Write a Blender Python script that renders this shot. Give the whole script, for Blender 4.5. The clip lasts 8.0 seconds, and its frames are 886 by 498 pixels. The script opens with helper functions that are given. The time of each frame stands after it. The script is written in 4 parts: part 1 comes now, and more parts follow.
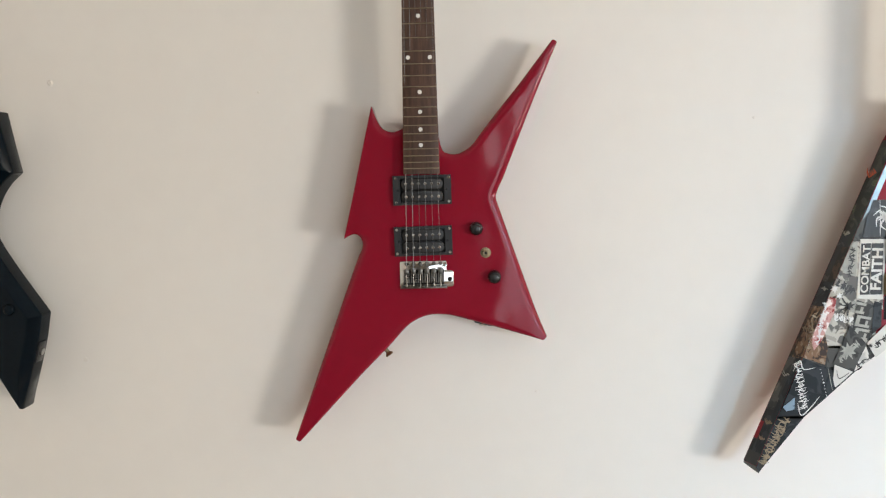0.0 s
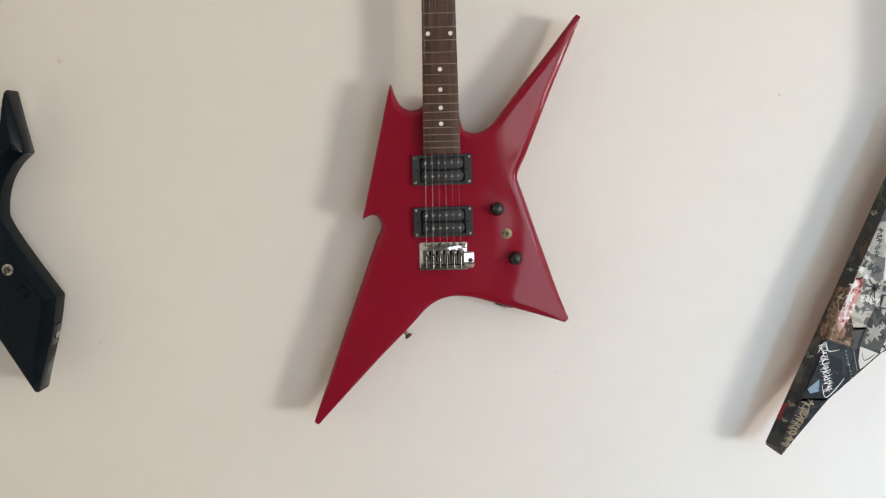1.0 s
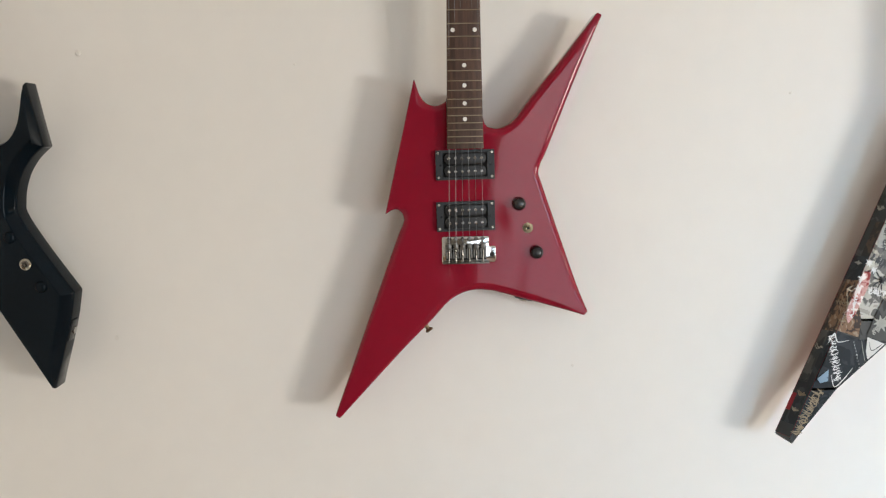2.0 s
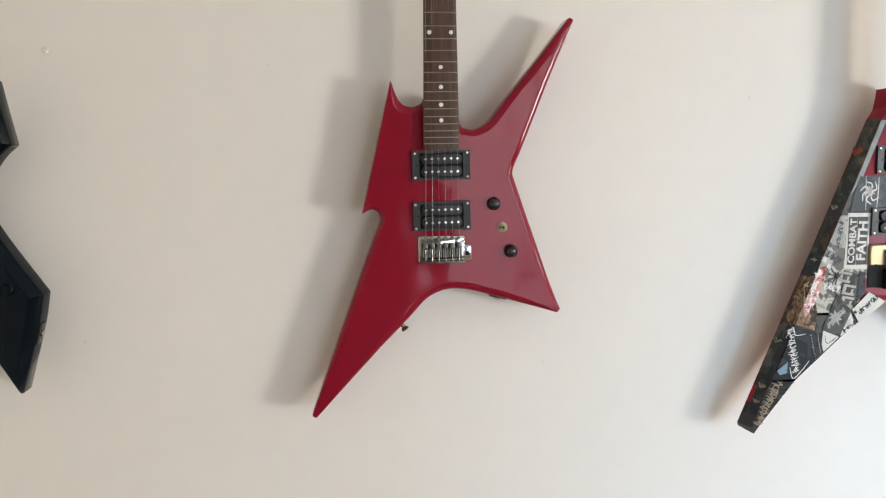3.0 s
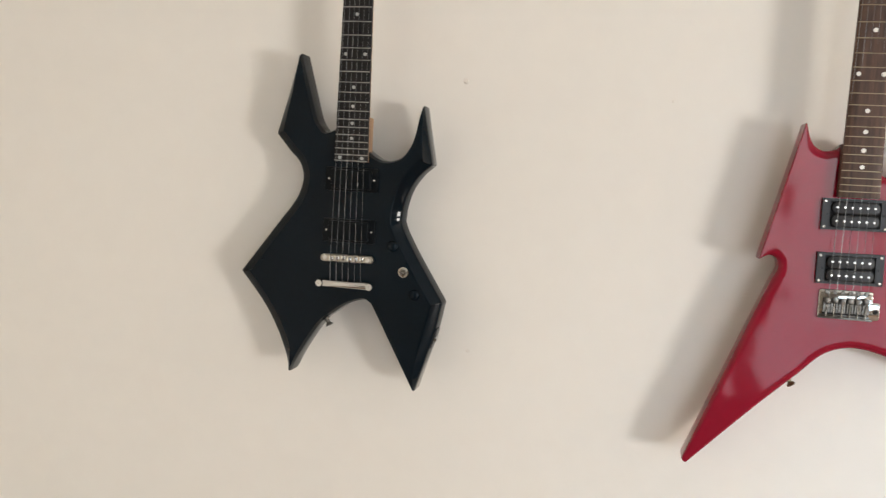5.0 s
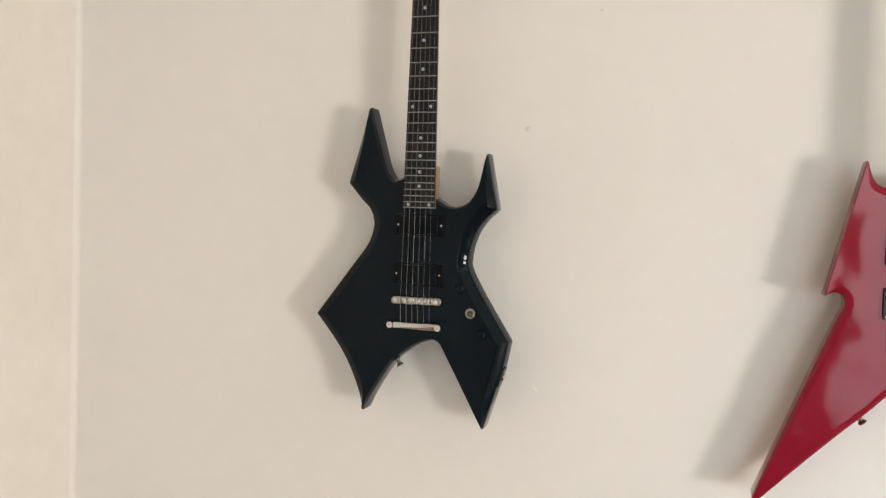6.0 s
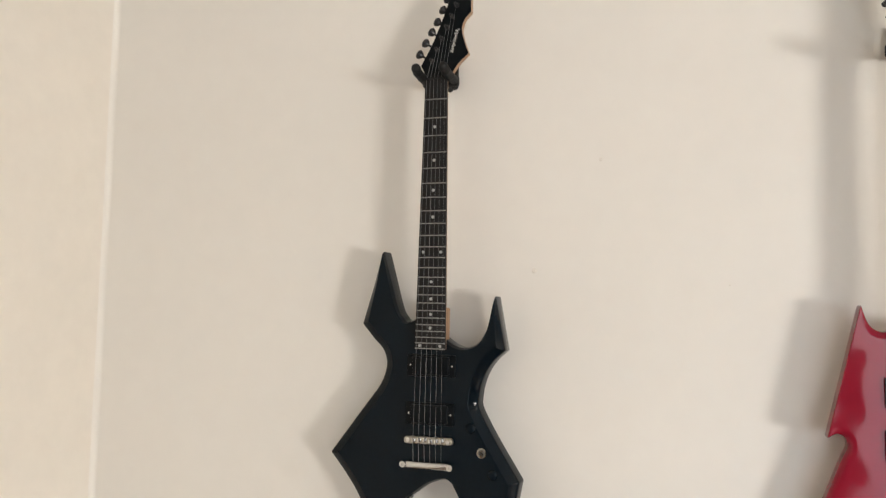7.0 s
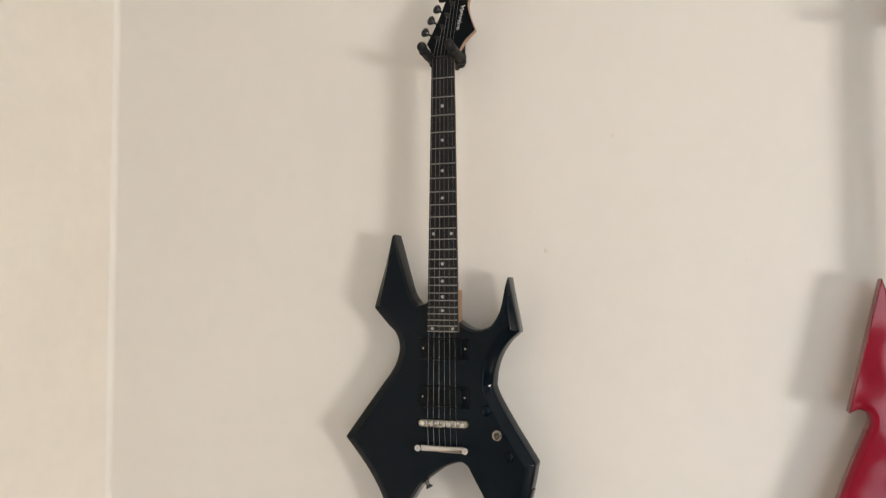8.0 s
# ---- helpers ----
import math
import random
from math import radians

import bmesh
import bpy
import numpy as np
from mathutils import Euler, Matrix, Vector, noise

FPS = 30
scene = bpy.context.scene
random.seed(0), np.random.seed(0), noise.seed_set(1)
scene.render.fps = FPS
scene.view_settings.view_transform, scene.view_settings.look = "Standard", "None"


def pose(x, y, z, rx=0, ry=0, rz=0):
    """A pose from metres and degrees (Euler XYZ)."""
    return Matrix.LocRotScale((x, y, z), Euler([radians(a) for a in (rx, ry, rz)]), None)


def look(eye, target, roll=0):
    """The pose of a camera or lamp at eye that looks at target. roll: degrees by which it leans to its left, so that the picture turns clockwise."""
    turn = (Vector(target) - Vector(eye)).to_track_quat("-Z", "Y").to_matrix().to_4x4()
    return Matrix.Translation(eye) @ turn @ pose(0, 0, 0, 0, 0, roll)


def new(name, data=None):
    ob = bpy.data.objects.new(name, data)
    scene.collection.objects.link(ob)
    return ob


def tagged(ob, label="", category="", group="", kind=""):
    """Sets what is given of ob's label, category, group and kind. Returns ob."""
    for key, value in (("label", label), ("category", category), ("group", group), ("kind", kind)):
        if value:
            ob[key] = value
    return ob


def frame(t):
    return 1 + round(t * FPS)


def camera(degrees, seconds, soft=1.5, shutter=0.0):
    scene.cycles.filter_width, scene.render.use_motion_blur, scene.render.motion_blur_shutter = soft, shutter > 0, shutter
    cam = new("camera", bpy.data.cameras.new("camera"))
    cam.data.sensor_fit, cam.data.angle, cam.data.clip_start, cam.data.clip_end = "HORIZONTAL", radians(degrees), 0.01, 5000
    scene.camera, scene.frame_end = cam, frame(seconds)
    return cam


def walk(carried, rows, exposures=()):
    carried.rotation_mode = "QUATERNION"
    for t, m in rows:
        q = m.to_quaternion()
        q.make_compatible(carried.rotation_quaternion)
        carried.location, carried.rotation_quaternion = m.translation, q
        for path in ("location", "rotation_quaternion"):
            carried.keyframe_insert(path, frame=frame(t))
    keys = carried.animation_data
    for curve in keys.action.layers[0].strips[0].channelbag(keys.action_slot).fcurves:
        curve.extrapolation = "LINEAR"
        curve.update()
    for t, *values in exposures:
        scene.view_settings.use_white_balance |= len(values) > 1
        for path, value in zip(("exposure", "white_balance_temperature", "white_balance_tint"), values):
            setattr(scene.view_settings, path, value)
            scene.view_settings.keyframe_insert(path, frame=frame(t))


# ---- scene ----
cam = camera(57.0, 8.0, soft=1.25, shutter=0.2)
PATH = [
    (0, (0.039, -1.338, 1.648), (0.026, 0.653, 1.453), -1.2),
    (0.5, (0.04, -1.326, 1.647), (0.016, 0.662, 1.427), -1.2),
    (1, (0.009, -1.316, 1.655), (-0.007, 0.667, 1.4), -1.3),
    (1.2, (-0.01, -1.318, 1.654), (-0.014, 0.664, 1.393), -1.3),
    (2.3, (-0.111, -1.332, 1.65), (0.014, 0.645, 1.393), -1.0),
    (2.5, (-0.13, -1.334, 1.649), (0.04, 0.642, 1.393), -1.0),
    (3, (-0.139, -1.341, 1.647), (0.08, 0.631, 1.395), -0.8),
    (3.5, (-0.157, -1.35, 1.643), (-0.016, 0.631, 1.412), -0.5),
    (4, (-0.237, -1.339, 1.628), (-0.378, 0.645, 1.426), 1.1),
    (4.5, (-0.309, -1.341, 1.634), (-0.606, 0.627, 1.431), 2.6),
    (4.7, (-0.287, -1.35, 1.641), (-0.687, 0.609, 1.442), 3.0),
    (5, (-0.314, -1.361, 1.639), (-0.757, 0.581, 1.462), 3.2),
    (5.2, (-0.286, -1.367, 1.633), (-0.823, 0.551, 1.46), 2.9),
    (6.3, (-0.3, -1.428, 1.671), (-0.917, 0.474, 1.62), 2.1),
    (6.5, (-0.303, -1.442, 1.695), (-0.915, 0.462, 1.672), 2.3),
    (7, (-0.276, -1.461, 1.727), (-0.923, 0.426, 1.873), 1.3),
    (7.5, (-0.275, -1.463, 1.726), (-0.934, 0.413, 1.943), 0.5),
    (8, (-0.282, -1.442, 1.733), (-0.955, 0.439, 1.827), -0.0),
]
walk(cam, [(t, look(eye, target, roll)) for t, eye, target, roll in PATH],
     exposures=((0, 0.10, 6290, 9), (3.5, 0.10, 6270, 9), (4.0, 0.18, 6310, 9), (4.5, 0.19, 6320, 9), (5.2, 0.44, 6320, 10), (6.5, 0.38, 6340, 10), (7, 0.42, 6340, 10), (7.5, 0.42, 6340, 10), (8, 0.36, 6340, 10)))

from mathutils.geometry import tessellate_polygon

# ---- world, daylight from two windows behind the camera and an added cool lamp ----
world = bpy.data.worlds.new("daylight")
scene.world = world
world.use_nodes = True
wn = world.node_tree
sky = wn.nodes.new("ShaderNodeTexSky")
sky.sky_type, sky.sun_disc = "NISHITA", False
sky.sun_elevation, sky.sun_rotation = radians(35), radians(150)
wn.nodes["Background"].inputs["Strength"].default_value = 0.08
wn.links.new(sky.outputs["Color"], wn.nodes["Background"].inputs["Color"])


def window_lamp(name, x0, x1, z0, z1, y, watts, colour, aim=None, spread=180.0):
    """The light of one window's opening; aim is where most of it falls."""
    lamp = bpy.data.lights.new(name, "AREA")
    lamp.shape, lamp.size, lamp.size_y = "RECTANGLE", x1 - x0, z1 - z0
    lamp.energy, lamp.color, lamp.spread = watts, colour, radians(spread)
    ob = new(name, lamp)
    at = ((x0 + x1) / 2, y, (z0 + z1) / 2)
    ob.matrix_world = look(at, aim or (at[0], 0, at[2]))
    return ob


BACK = -4.2
WIN_A = (4.10, 5.40, 0.30, 1.70)
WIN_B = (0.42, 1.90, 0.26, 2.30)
# Unseen opening, added only to hold the cool lamp.
ADDED_WIN = (2.30, 3.30, 0.40, 2.20)
# Ground-lit warm light rises through the far window; the narrow cool beam is added to blue the wall's lower right.
window_lamp("window_light_east", *WIN_A, BACK - 0.10, 270, (1.0, 0.95, 0.875), (0.0, 0, 9.0))
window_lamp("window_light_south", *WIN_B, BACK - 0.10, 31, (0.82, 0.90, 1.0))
window_lamp("window_light_sky", *ADDED_WIN, BACK - 0.10, 10, (0.46, 0.73, 1.0), (1.3, 0, 0.60), 38)


# ---- materials ----
def links(mat):
    nt = mat.node_tree
    return nt, nt.nodes, nt.nodes["Principled BSDF"]


def material(name, colour, rough=0.5, metal=0.0, coat=0.0, vary=0.08, scale=12.0, bump=0.0, bump_scale=200.0, rough_vary=0.1, spec=0.5):
    """A base colour with broad and fine variation, uneven gloss and fine relief."""
    mat = bpy.data.materials.new(name)
    mat.use_nodes = True
    nt, nodes, p = links(mat)
    co = nodes.new("ShaderNodeTexCoord")
    broad, fine = nodes.new("ShaderNodeTexNoise"), nodes.new("ShaderNodeTexNoise")
    broad.inputs["Scale"].default_value, fine.inputs["Scale"].default_value = scale, scale * 14
    broad.inputs["Detail"].default_value, fine.inputs["Detail"].default_value = 4, 3
    mix = nodes.new("ShaderNodeMixRGB")
    mix.blend_type, mix.inputs[0].default_value = "MIX", 0.35
    for n in (broad, fine):
        nt.links.new(co.outputs["Object"], n.inputs["Vector"])
    nt.links.new(broad.outputs["Fac"], mix.inputs[1])
    nt.links.new(fine.outputs["Fac"], mix.inputs[2])
    ramp = nodes.new("ShaderNodeValToRGB")
    lo, hi = ramp.color_ramp.elements
    lo.position, hi.position = 0.3, 0.7
    lo.color = (*[c * (1 - vary) for c in colour], 1)
    hi.color = (*[min(1, c * (1 + vary)) for c in colour], 1)
    nt.links.new(mix.outputs[0], ramp.inputs[0])
    nt.links.new(ramp.outputs[0], p.inputs["Base Color"])
    rr = nodes.new("ShaderNodeMapRange")
    rr.inputs["To Min"].default_value, rr.inputs["To Max"].default_value = rough * (1 - rough_vary), min(1, rough * (1 + rough_vary))
    rr.inputs["From Min"].default_value, rr.inputs["From Max"].default_value = 0.3, 0.7
    nt.links.new(broad.outputs["Fac"], rr.inputs["Value"])
    nt.links.new(rr.outputs[0], p.inputs["Roughness"])
    p.inputs["Metallic"].default_value = metal
    p.inputs["Coat Weight"].default_value = coat
    p.inputs["Coat Roughness"].default_value = 0.06
    p.inputs["Specular IOR Level"].default_value = spec
    if bump:
        b, n = nodes.new("ShaderNodeBump"), nodes.new("ShaderNodeTexNoise")
        n.inputs["Scale"].default_value, n.inputs["Detail"].default_value = bump_scale, 5
        b.inputs["Strength"].default_value, b.inputs["Distance"].default_value = bump, 0.002
        nt.links.new(co.outputs["Object"], n.inputs["Vector"])
        nt.links.new(n.outputs["Fac"], b.inputs["Height"])
        nt.links.new(b.outputs[0], p.inputs["Normal"])
    return mat


def wood(name, dark, light, rough=0.5, across=90.0, along=5.0, spec=0.5):
    """Straight grain that runs along z."""
    mat = material(name, light, rough, vary=0.1, bump=0.15, bump_scale=400, spec=spec)
    nt, nodes, p = links(mat)
    co, mp, n = nodes.new("ShaderNodeTexCoord"), nodes.new("ShaderNodeMapping"), nodes.new("ShaderNodeTexNoise")
    mp.inputs["Scale"].default_value = (across * 3, across * 3, along * 3)
    n.inputs["Scale"].default_value, n.inputs["Detail"].default_value, n.inputs["Roughness"].default_value = 1.0, 6, 0.65
    ramp = nodes.new("ShaderNodeValToRGB")
    ramp.color_ramp.elements[0].position, ramp.color_ramp.elements[1].position = 0.35, 0.66
    ramp.color_ramp.elements[0].color, ramp.color_ramp.elements[1].color = (*dark, 1), (*light, 1)
    nt.links.new(co.outputs["Object"], mp.inputs["Vector"])
    nt.links.new(mp.outputs[0], n.inputs["Vector"])
    nt.links.new(n.outputs["Fac"], ramp.inputs[0])
    nt.links.new(ramp.outputs[0], p.inputs["Base Color"])
    return mat


def printed(name, ink, paper, scale=60.0, cut=0.5, rough=0.42, stretch=(1, 1, 1), extra=None, coat=0.0):
    """A printed sticker: hard-edged blotches of ink on paper, with a third colour in places."""
    mat = material(name, paper, rough, coat=coat, bump=0.25, bump_scale=60, spec=0.18)
    nt, nodes, p = links(mat)
    co, mp, n = nodes.new("ShaderNodeTexCoord"), nodes.new("ShaderNodeMapping"), nodes.new("ShaderNodeTexNoise")
    mp.inputs["Scale"].default_value = stretch
    n.inputs["Scale"].default_value, n.inputs["Detail"].default_value = scale, 3
    n.inputs["Distortion"].default_value = 1.2
    ramp = nodes.new("ShaderNodeValToRGB")
    a, b = ramp.color_ramp.elements
    a.position, b.position = cut - 0.02, cut + 0.02
    a.color, b.color = (*ink, 1), (*paper, 1)
    if extra:
        c = ramp.color_ramp.elements.new(min(0.98, cut + 0.12))
        c.color = (*paper, 1)
        d = ramp.color_ramp.elements.new(min(0.99, cut + 0.14))
        d.color = (*extra, 1)
        ramp.color_ramp.elements[-1].color = (*extra, 1)
    nt.links.new(co.outputs["Object"], mp.inputs["Vector"])
    nt.links.new(mp.outputs[0], n.inputs["Vector"])
    nt.links.new(n.outputs["Fac"], ramp.inputs[0])
    nt.links.new(ramp.outputs[0], p.inputs["Base Color"])
    return mat


def wavy(mat, scale, depth):
    """Broad shallow unevenness of a hand-sprayed surface, which bends its reflections."""
    nt, nodes, p = links(mat)
    co, n, b = nodes.new("ShaderNodeTexCoord"), nodes.new("ShaderNodeTexNoise"), nodes.new("ShaderNodeBump")
    n.inputs["Scale"].default_value, n.inputs["Detail"].default_value = scale, 1
    b.inputs["Strength"].default_value, b.inputs["Distance"].default_value = 1.0, depth
    nt.links.new(co.outputs["Object"], n.inputs["Vector"])
    nt.links.new(n.outputs["Fac"], b.inputs["Height"])
    nt.links.new(b.outputs[0], p.inputs["Normal"])


PLASTER = material("plaster", (0.82, 0.79, 0.735), 0.75, vary=0.025, scale=1.6, bump=0.12, bump_scale=28, spec=0.3)
# Dark tone on the unseen back wall keeps the lacquer's reflections deep.
BACK_PAINT = material("dim_reflection_paint", (0.26, 0.24, 0.21), 0.8, vary=0.04, scale=2, bump=0.1, bump_scale=40)
WEST_PAINT = material("warm_plaster", (0.81, 0.765, 0.69), 0.75, vary=0.05, scale=1.8, bump=0.15, bump_scale=24, spec=0.3)
CEILING = material("ceiling_paint", (0.82, 0.80, 0.76), 0.85, vary=0.02, scale=2, bump=0.1, bump_scale=60)
FLOOR = wood("floor_wood", (0.16, 0.09, 0.045), (0.30, 0.18, 0.09), 0.4, 12, 1)
FRAME_WHITE = material("window_paint", (0.78, 0.78, 0.76), 0.4, vary=0.03)
RED = material("red_lacquer", (0.240, 0.0075, 0.0225), 0.09, vary=0.06, scale=5, rough_vary=0.5, spec=0.29)
wavy(RED, 11.0, 0.0034)
BLACK = material("black_lacquer", (0.0020, 0.0056, 0.0094), 0.07, vary=0.3, scale=9, rough_vary=0.5, spec=0.15)
wavy(BLACK, 12.0, 0.00012)
BLACK_FACE = material("black_satin_lacquer", (0.0042, 0.0058, 0.0072), 0.32, vary=0.2, scale=20, spec=0.1)
CRIMSON = material("crimson_lacquer", (0.24, 0.006, 0.017), 0.3, vary=0.08, spec=0.2)
ROSEWOOD = wood("rosewood", (0.038, 0.019, 0.012), (0.098, 0.049, 0.031), 0.5, spec=0.35)
EBONY = wood("dark_fingerboard", (0.006, 0.006, 0.007), (0.017, 0.016, 0.016), 0.45, spec=0.2)
MAPLE = wood("maple", (0.30, 0.175, 0.09), (0.42, 0.26, 0.15), 0.4, 40, 3)
# Maple in shadow: the shade is put into this dark wood colour.
RED_NECK = wood("shaded_maple_neck", (0.05, 0.025, 0.018), (0.10, 0.05, 0.035), 0.45)
OLD_BRASS = material("tarnished_brass", (0.22, 0.17, 0.10), 0.38, 1.0, vary=0.25, scale=90, rough_vary=0.4)
PLASTIC = material("black_plastic", (0.016, 0.017, 0.019), 0.24, vary=0.2, scale=30, rough_vary=0.2)
BOBBIN = material("bobbin_plastic", (0.010, 0.010, 0.011), 0.45, vary=0.2, scale=40)
RUBBER = material("black_rubber", (0.009, 0.010, 0.010), 0.6, vary=0.2, scale=40, bump=0.2, bump_scale=300, spec=0.3)
CHROME = material("worn_chrome", (0.62, 0.62, 0.61), 0.10, 1.0, vary=0.1, scale=60, rough_vary=0.6)
NICKEL = material("aged_nickel", (0.46, 0.43, 0.37), 0.28, 1.0, vary=0.15, scale=80, rough_vary=0.5)
STEEL = material("string_steel", (0.23, 0.23, 0.23), 0.42, 1.0, vary=0.1, scale=50)
DARK_STEEL = material("darkened_steel", (0.17, 0.16, 0.145), 0.34, 1.0, vary=0.3, scale=120, rough_vary=0.4)
BRASS = material("brass", (0.36, 0.28, 0.165), 0.42, 1.0, vary=0.15, scale=60, rough_vary=0.5)
FRETWIRE = material("fret_wire", (0.30, 0.24, 0.16), 0.42, 1.0, vary=0.1, scale=60)
FRET_SILVER = material("silver_fret_wire", (0.40, 0.40, 0.38), 0.36, 1.0, vary=0.1, scale=60)
PEARL = material("pearl_inlay", (0.78, 0.77, 0.72), 0.3, vary=0.08, scale=150)
GREY_PEARL = material("grey_inlay", (0.42, 0.43, 0.42), 0.3, vary=0.15, scale=150)
# Matt black for recesses: their shade is put into the colour.
SHADOW_GAP = material("recess_shade_black", (0.006, 0.006, 0.006), 0.8, vary=0.1)
FILLER = material("wall_filler", (0.78, 0.74, 0.68), 0.8, vary=0.08, scale=120, bump=0.4, bump_scale=300)


# ---- mesh helpers ----
def part(name, bm, mat, parent, label="", angle=32):
    me = bpy.data.meshes.new(name)
    bmesh.ops.recalc_face_normals(bm, faces=bm.faces)
    bm.to_mesh(me)
    bm.free()
    me.materials.append(mat)
    me.shade_smooth()
    me.set_sharp_from_angle(angle=radians(angle))
    ob = new(name, me)
    ob.parent = parent
    if label:
        tagged(ob, label)
    return ob


def thing(name, x, y, z, label, category, group="", kind=""):
    ob = new(name)
    ob.empty_display_size = 0.05
    ob.location = (x, y, z)
    return tagged(ob, label, category, group, kind)


def box(bm, x0, x1, y0, y1, z0, z1, bevel=0.0, m=None, segments=2):
    r = bmesh.ops.create_cube(bm, size=1)
    vs = r["verts"]
    for v in vs:
        v.co = Vector(((x0 + x1) / 2 + v.co.x * (x1 - x0), (y0 + y1) / 2 + v.co.y * (y1 - y0), (z0 + z1) / 2 + v.co.z * (z1 - z0)))
    if m:
        bmesh.ops.transform(bm, matrix=m, verts=vs)
    if bevel:
        es = list({e for v in vs for e in v.link_edges})
        bmesh.ops.bevel(bm, geom=es, offset=bevel, segments=segments, affect="EDGES", profile=0.5)
    return bm


def tube(bm, a, b, r0, r1=None, n=12, caps=True):
    a, b = Vector(a), Vector(b)
    r1 = r0 if r1 is None else r1
    q = (b - a).to_track_quat("Z", "Y").to_matrix().to_4x4()
    bmesh.ops.create_cone(bm, cap_ends=caps, segments=n, radius1=r0, radius2=r1, depth=(b - a).length, matrix=Matrix.Translation((a + b) / 2) @ q)
    return bm


def lathe(bm, profile, at, n=20, axis=(0, -1, 0)):
    """Turn (radius, height) pairs round an axis that starts at a point."""
    q = Vector(axis).to_track_quat("Z", "Y")
    rings = []
    for r, h in profile:
        rings.append([bm.verts.new(Vector(at) + q @ Vector((r * math.cos(2 * math.pi * k / n), r * math.sin(2 * math.pi * k / n), h))) for k in range(n)])
    for a, b in zip(rings, rings[1:]):
        for k in range(n):
            bm.faces.new((a[k], a[(k + 1) % n], b[(k + 1) % n], b[k]))
    bm.faces.new(rings[-1])
    bm.faces.new(rings[0][::-1])
    return bm


def curve_outline(points, steps=5):
    """A closed outline from (x, z) points, smooth but at those marked with a third entry, which are corners with that rounding."""
    n, out = len(points), []
    corner = [len(p) > 2 for p in points]
    P = [Vector(p[:2]) for p in points]
    for i in range(n):
        j = (i + 1) % n
        p0 = P[i - 1] if not corner[i] else P[i] * 2 - P[j]
        p3 = P[(j + 1) % n] if not corner[j] else P[j] * 2 - P[i]
        p1, p2 = P[i], P[j]
        straight = corner[i] and corner[j]
        out.append((p1, points[i][2] if corner[i] else None))
        for k in range(1, 2 if straight else steps):
            t = k / (2 if straight else steps)
            a = 2 * p1 + (p2 - p0) * t + (2 * p0 - 5 * p1 + 4 * p2 - p3) * t * t + (3 * p1 - p0 - 3 * p2 + p3) * t ** 3
            out.append((a / 2, None))
    return out


TIP_ROUND = 0.0027


def rounded(outline, inset, longest=4.0, share=None):
    """Pairs of outline vertices and where they end up when the outline is set in; corners are rounded, and thin tips are set in less."""
    pts = [p for p, _ in outline]
    n = len(pts)
    area = sum(a.x * b.y - a.y * b.x for a, b in zip(pts, pts[1:] + pts[:1]))
    side = 1 if area > 0 else -1
    ahead = [(pts[(i + 1) % n] - pts[i]).normalized() for i in range(n)]
    miters, room = [], []
    for i in range(n):
        a, b = ahead[i - 1], ahead[i]
        m = Vector((-a.y - b.y, a.x + b.x)) * side
        m = m / max(m.length_squared / 2, 1e-6)
        miters.append(m.normalized() * min(m.length, longest))
        d, far = m.normalized(), 9.0
        for j in range(n):
            if j in (i, (i - 1) % n):
                continue
            p, e = pts[j] - pts[i], pts[(j + 1) % n] - pts[j]
            det = e.x * d.y - e.y * d.x
            if abs(det) < 1e-12:
                continue
            t, u = (e.x * p.y - e.y * p.x) / det, (d.x * p.y - d.y * p.x) / det
            if t > 1e-5 and -0.01 <= u <= 1.01:
                far = min(far, t)
        room.append(far)
    depth = []
    for i in range(n):
        acute = outline[i][1] is not None and (miters[i].length > 1.6 or outline[i][1] == TIP_ROUND)
        depth.append(min(inset, 0.42 * room[i]) if not acute else inset * 0.12)
    if share:
        depth = [d * share(p) for d, p in zip(depth, pts)]
    for _ in range(3):
        depth = [min(depth[i], (depth[i - 1] + depth[i] + depth[(i + 1) % n]) / 3) for i in range(n)]
    pairs = []
    for i, (p, r) in enumerate(outline):
        end = p + miters[i] * depth[i]
        if r:
            a, b = ahead[i - 1], ahead[i]
            back = min(r * 1.6, (p - pts[i - 1]).length * 0.8, (pts[(i + 1) % n] - p).length * 0.8)
            q, e = p - a * back, p + b * back
            apex = (q + e) / 4 + p / 2
            if (a.x * b.y - a.y * b.x) * side > 0:
                end = p + miters[i].normalized() * max(miters[i].length * depth[i], (apex - p).length + 0.25 * back)
            for k in range(5):
                t = k / 4
                pairs.append((q * (1 - t) ** 2 + p * 2 * t * (1 - t) + e * t * t, end))
        else:
            pairs.append((p, end))
    return pairs


def cap(bm, loop):
    """Close a loop of vertices, concave ones too, with triangles."""
    keep = [v for k, v in enumerate(loop) if (v.co - loop[k - 1].co).length > 1e-6]
    for tri in tessellate_polygon([[(v.co.x, v.co.z, 0.0) for v in keep]]):
        try:
            bm.faces.new([keep[k] for k in tri])
        except ValueError:
            pass


def slab(bm, outline, y_back, y_front, rings, inset, tilt=None, longest=4.0, share=None):
    """A plate with a shaped edge: rings are (share of the inset, share of the depth), from the back to the front."""
    pairs = rounded(outline, inset, longest, share)
    loops = []
    for d, h in rings:
        y = y_back + (y_front - y_back) * h
        loops.append([bm.verts.new((p.x + (e.x - p.x) * d, y + (tilt(p.y) if tilt else 0), p.y + (e.y - p.y) * d)) for p, e in pairs])
    n = len(pairs)
    for a, b in zip(loops, loops[1:]):
        for k in range(n):
            bm.faces.new((a[k], a[(k + 1) % n], b[(k + 1) % n], b[k]))
    cap(bm, loops[-1])
    cap(bm, loops[0])
    bmesh.ops.remove_doubles(bm, verts=bm.verts, dist=1e-5)
    return bm


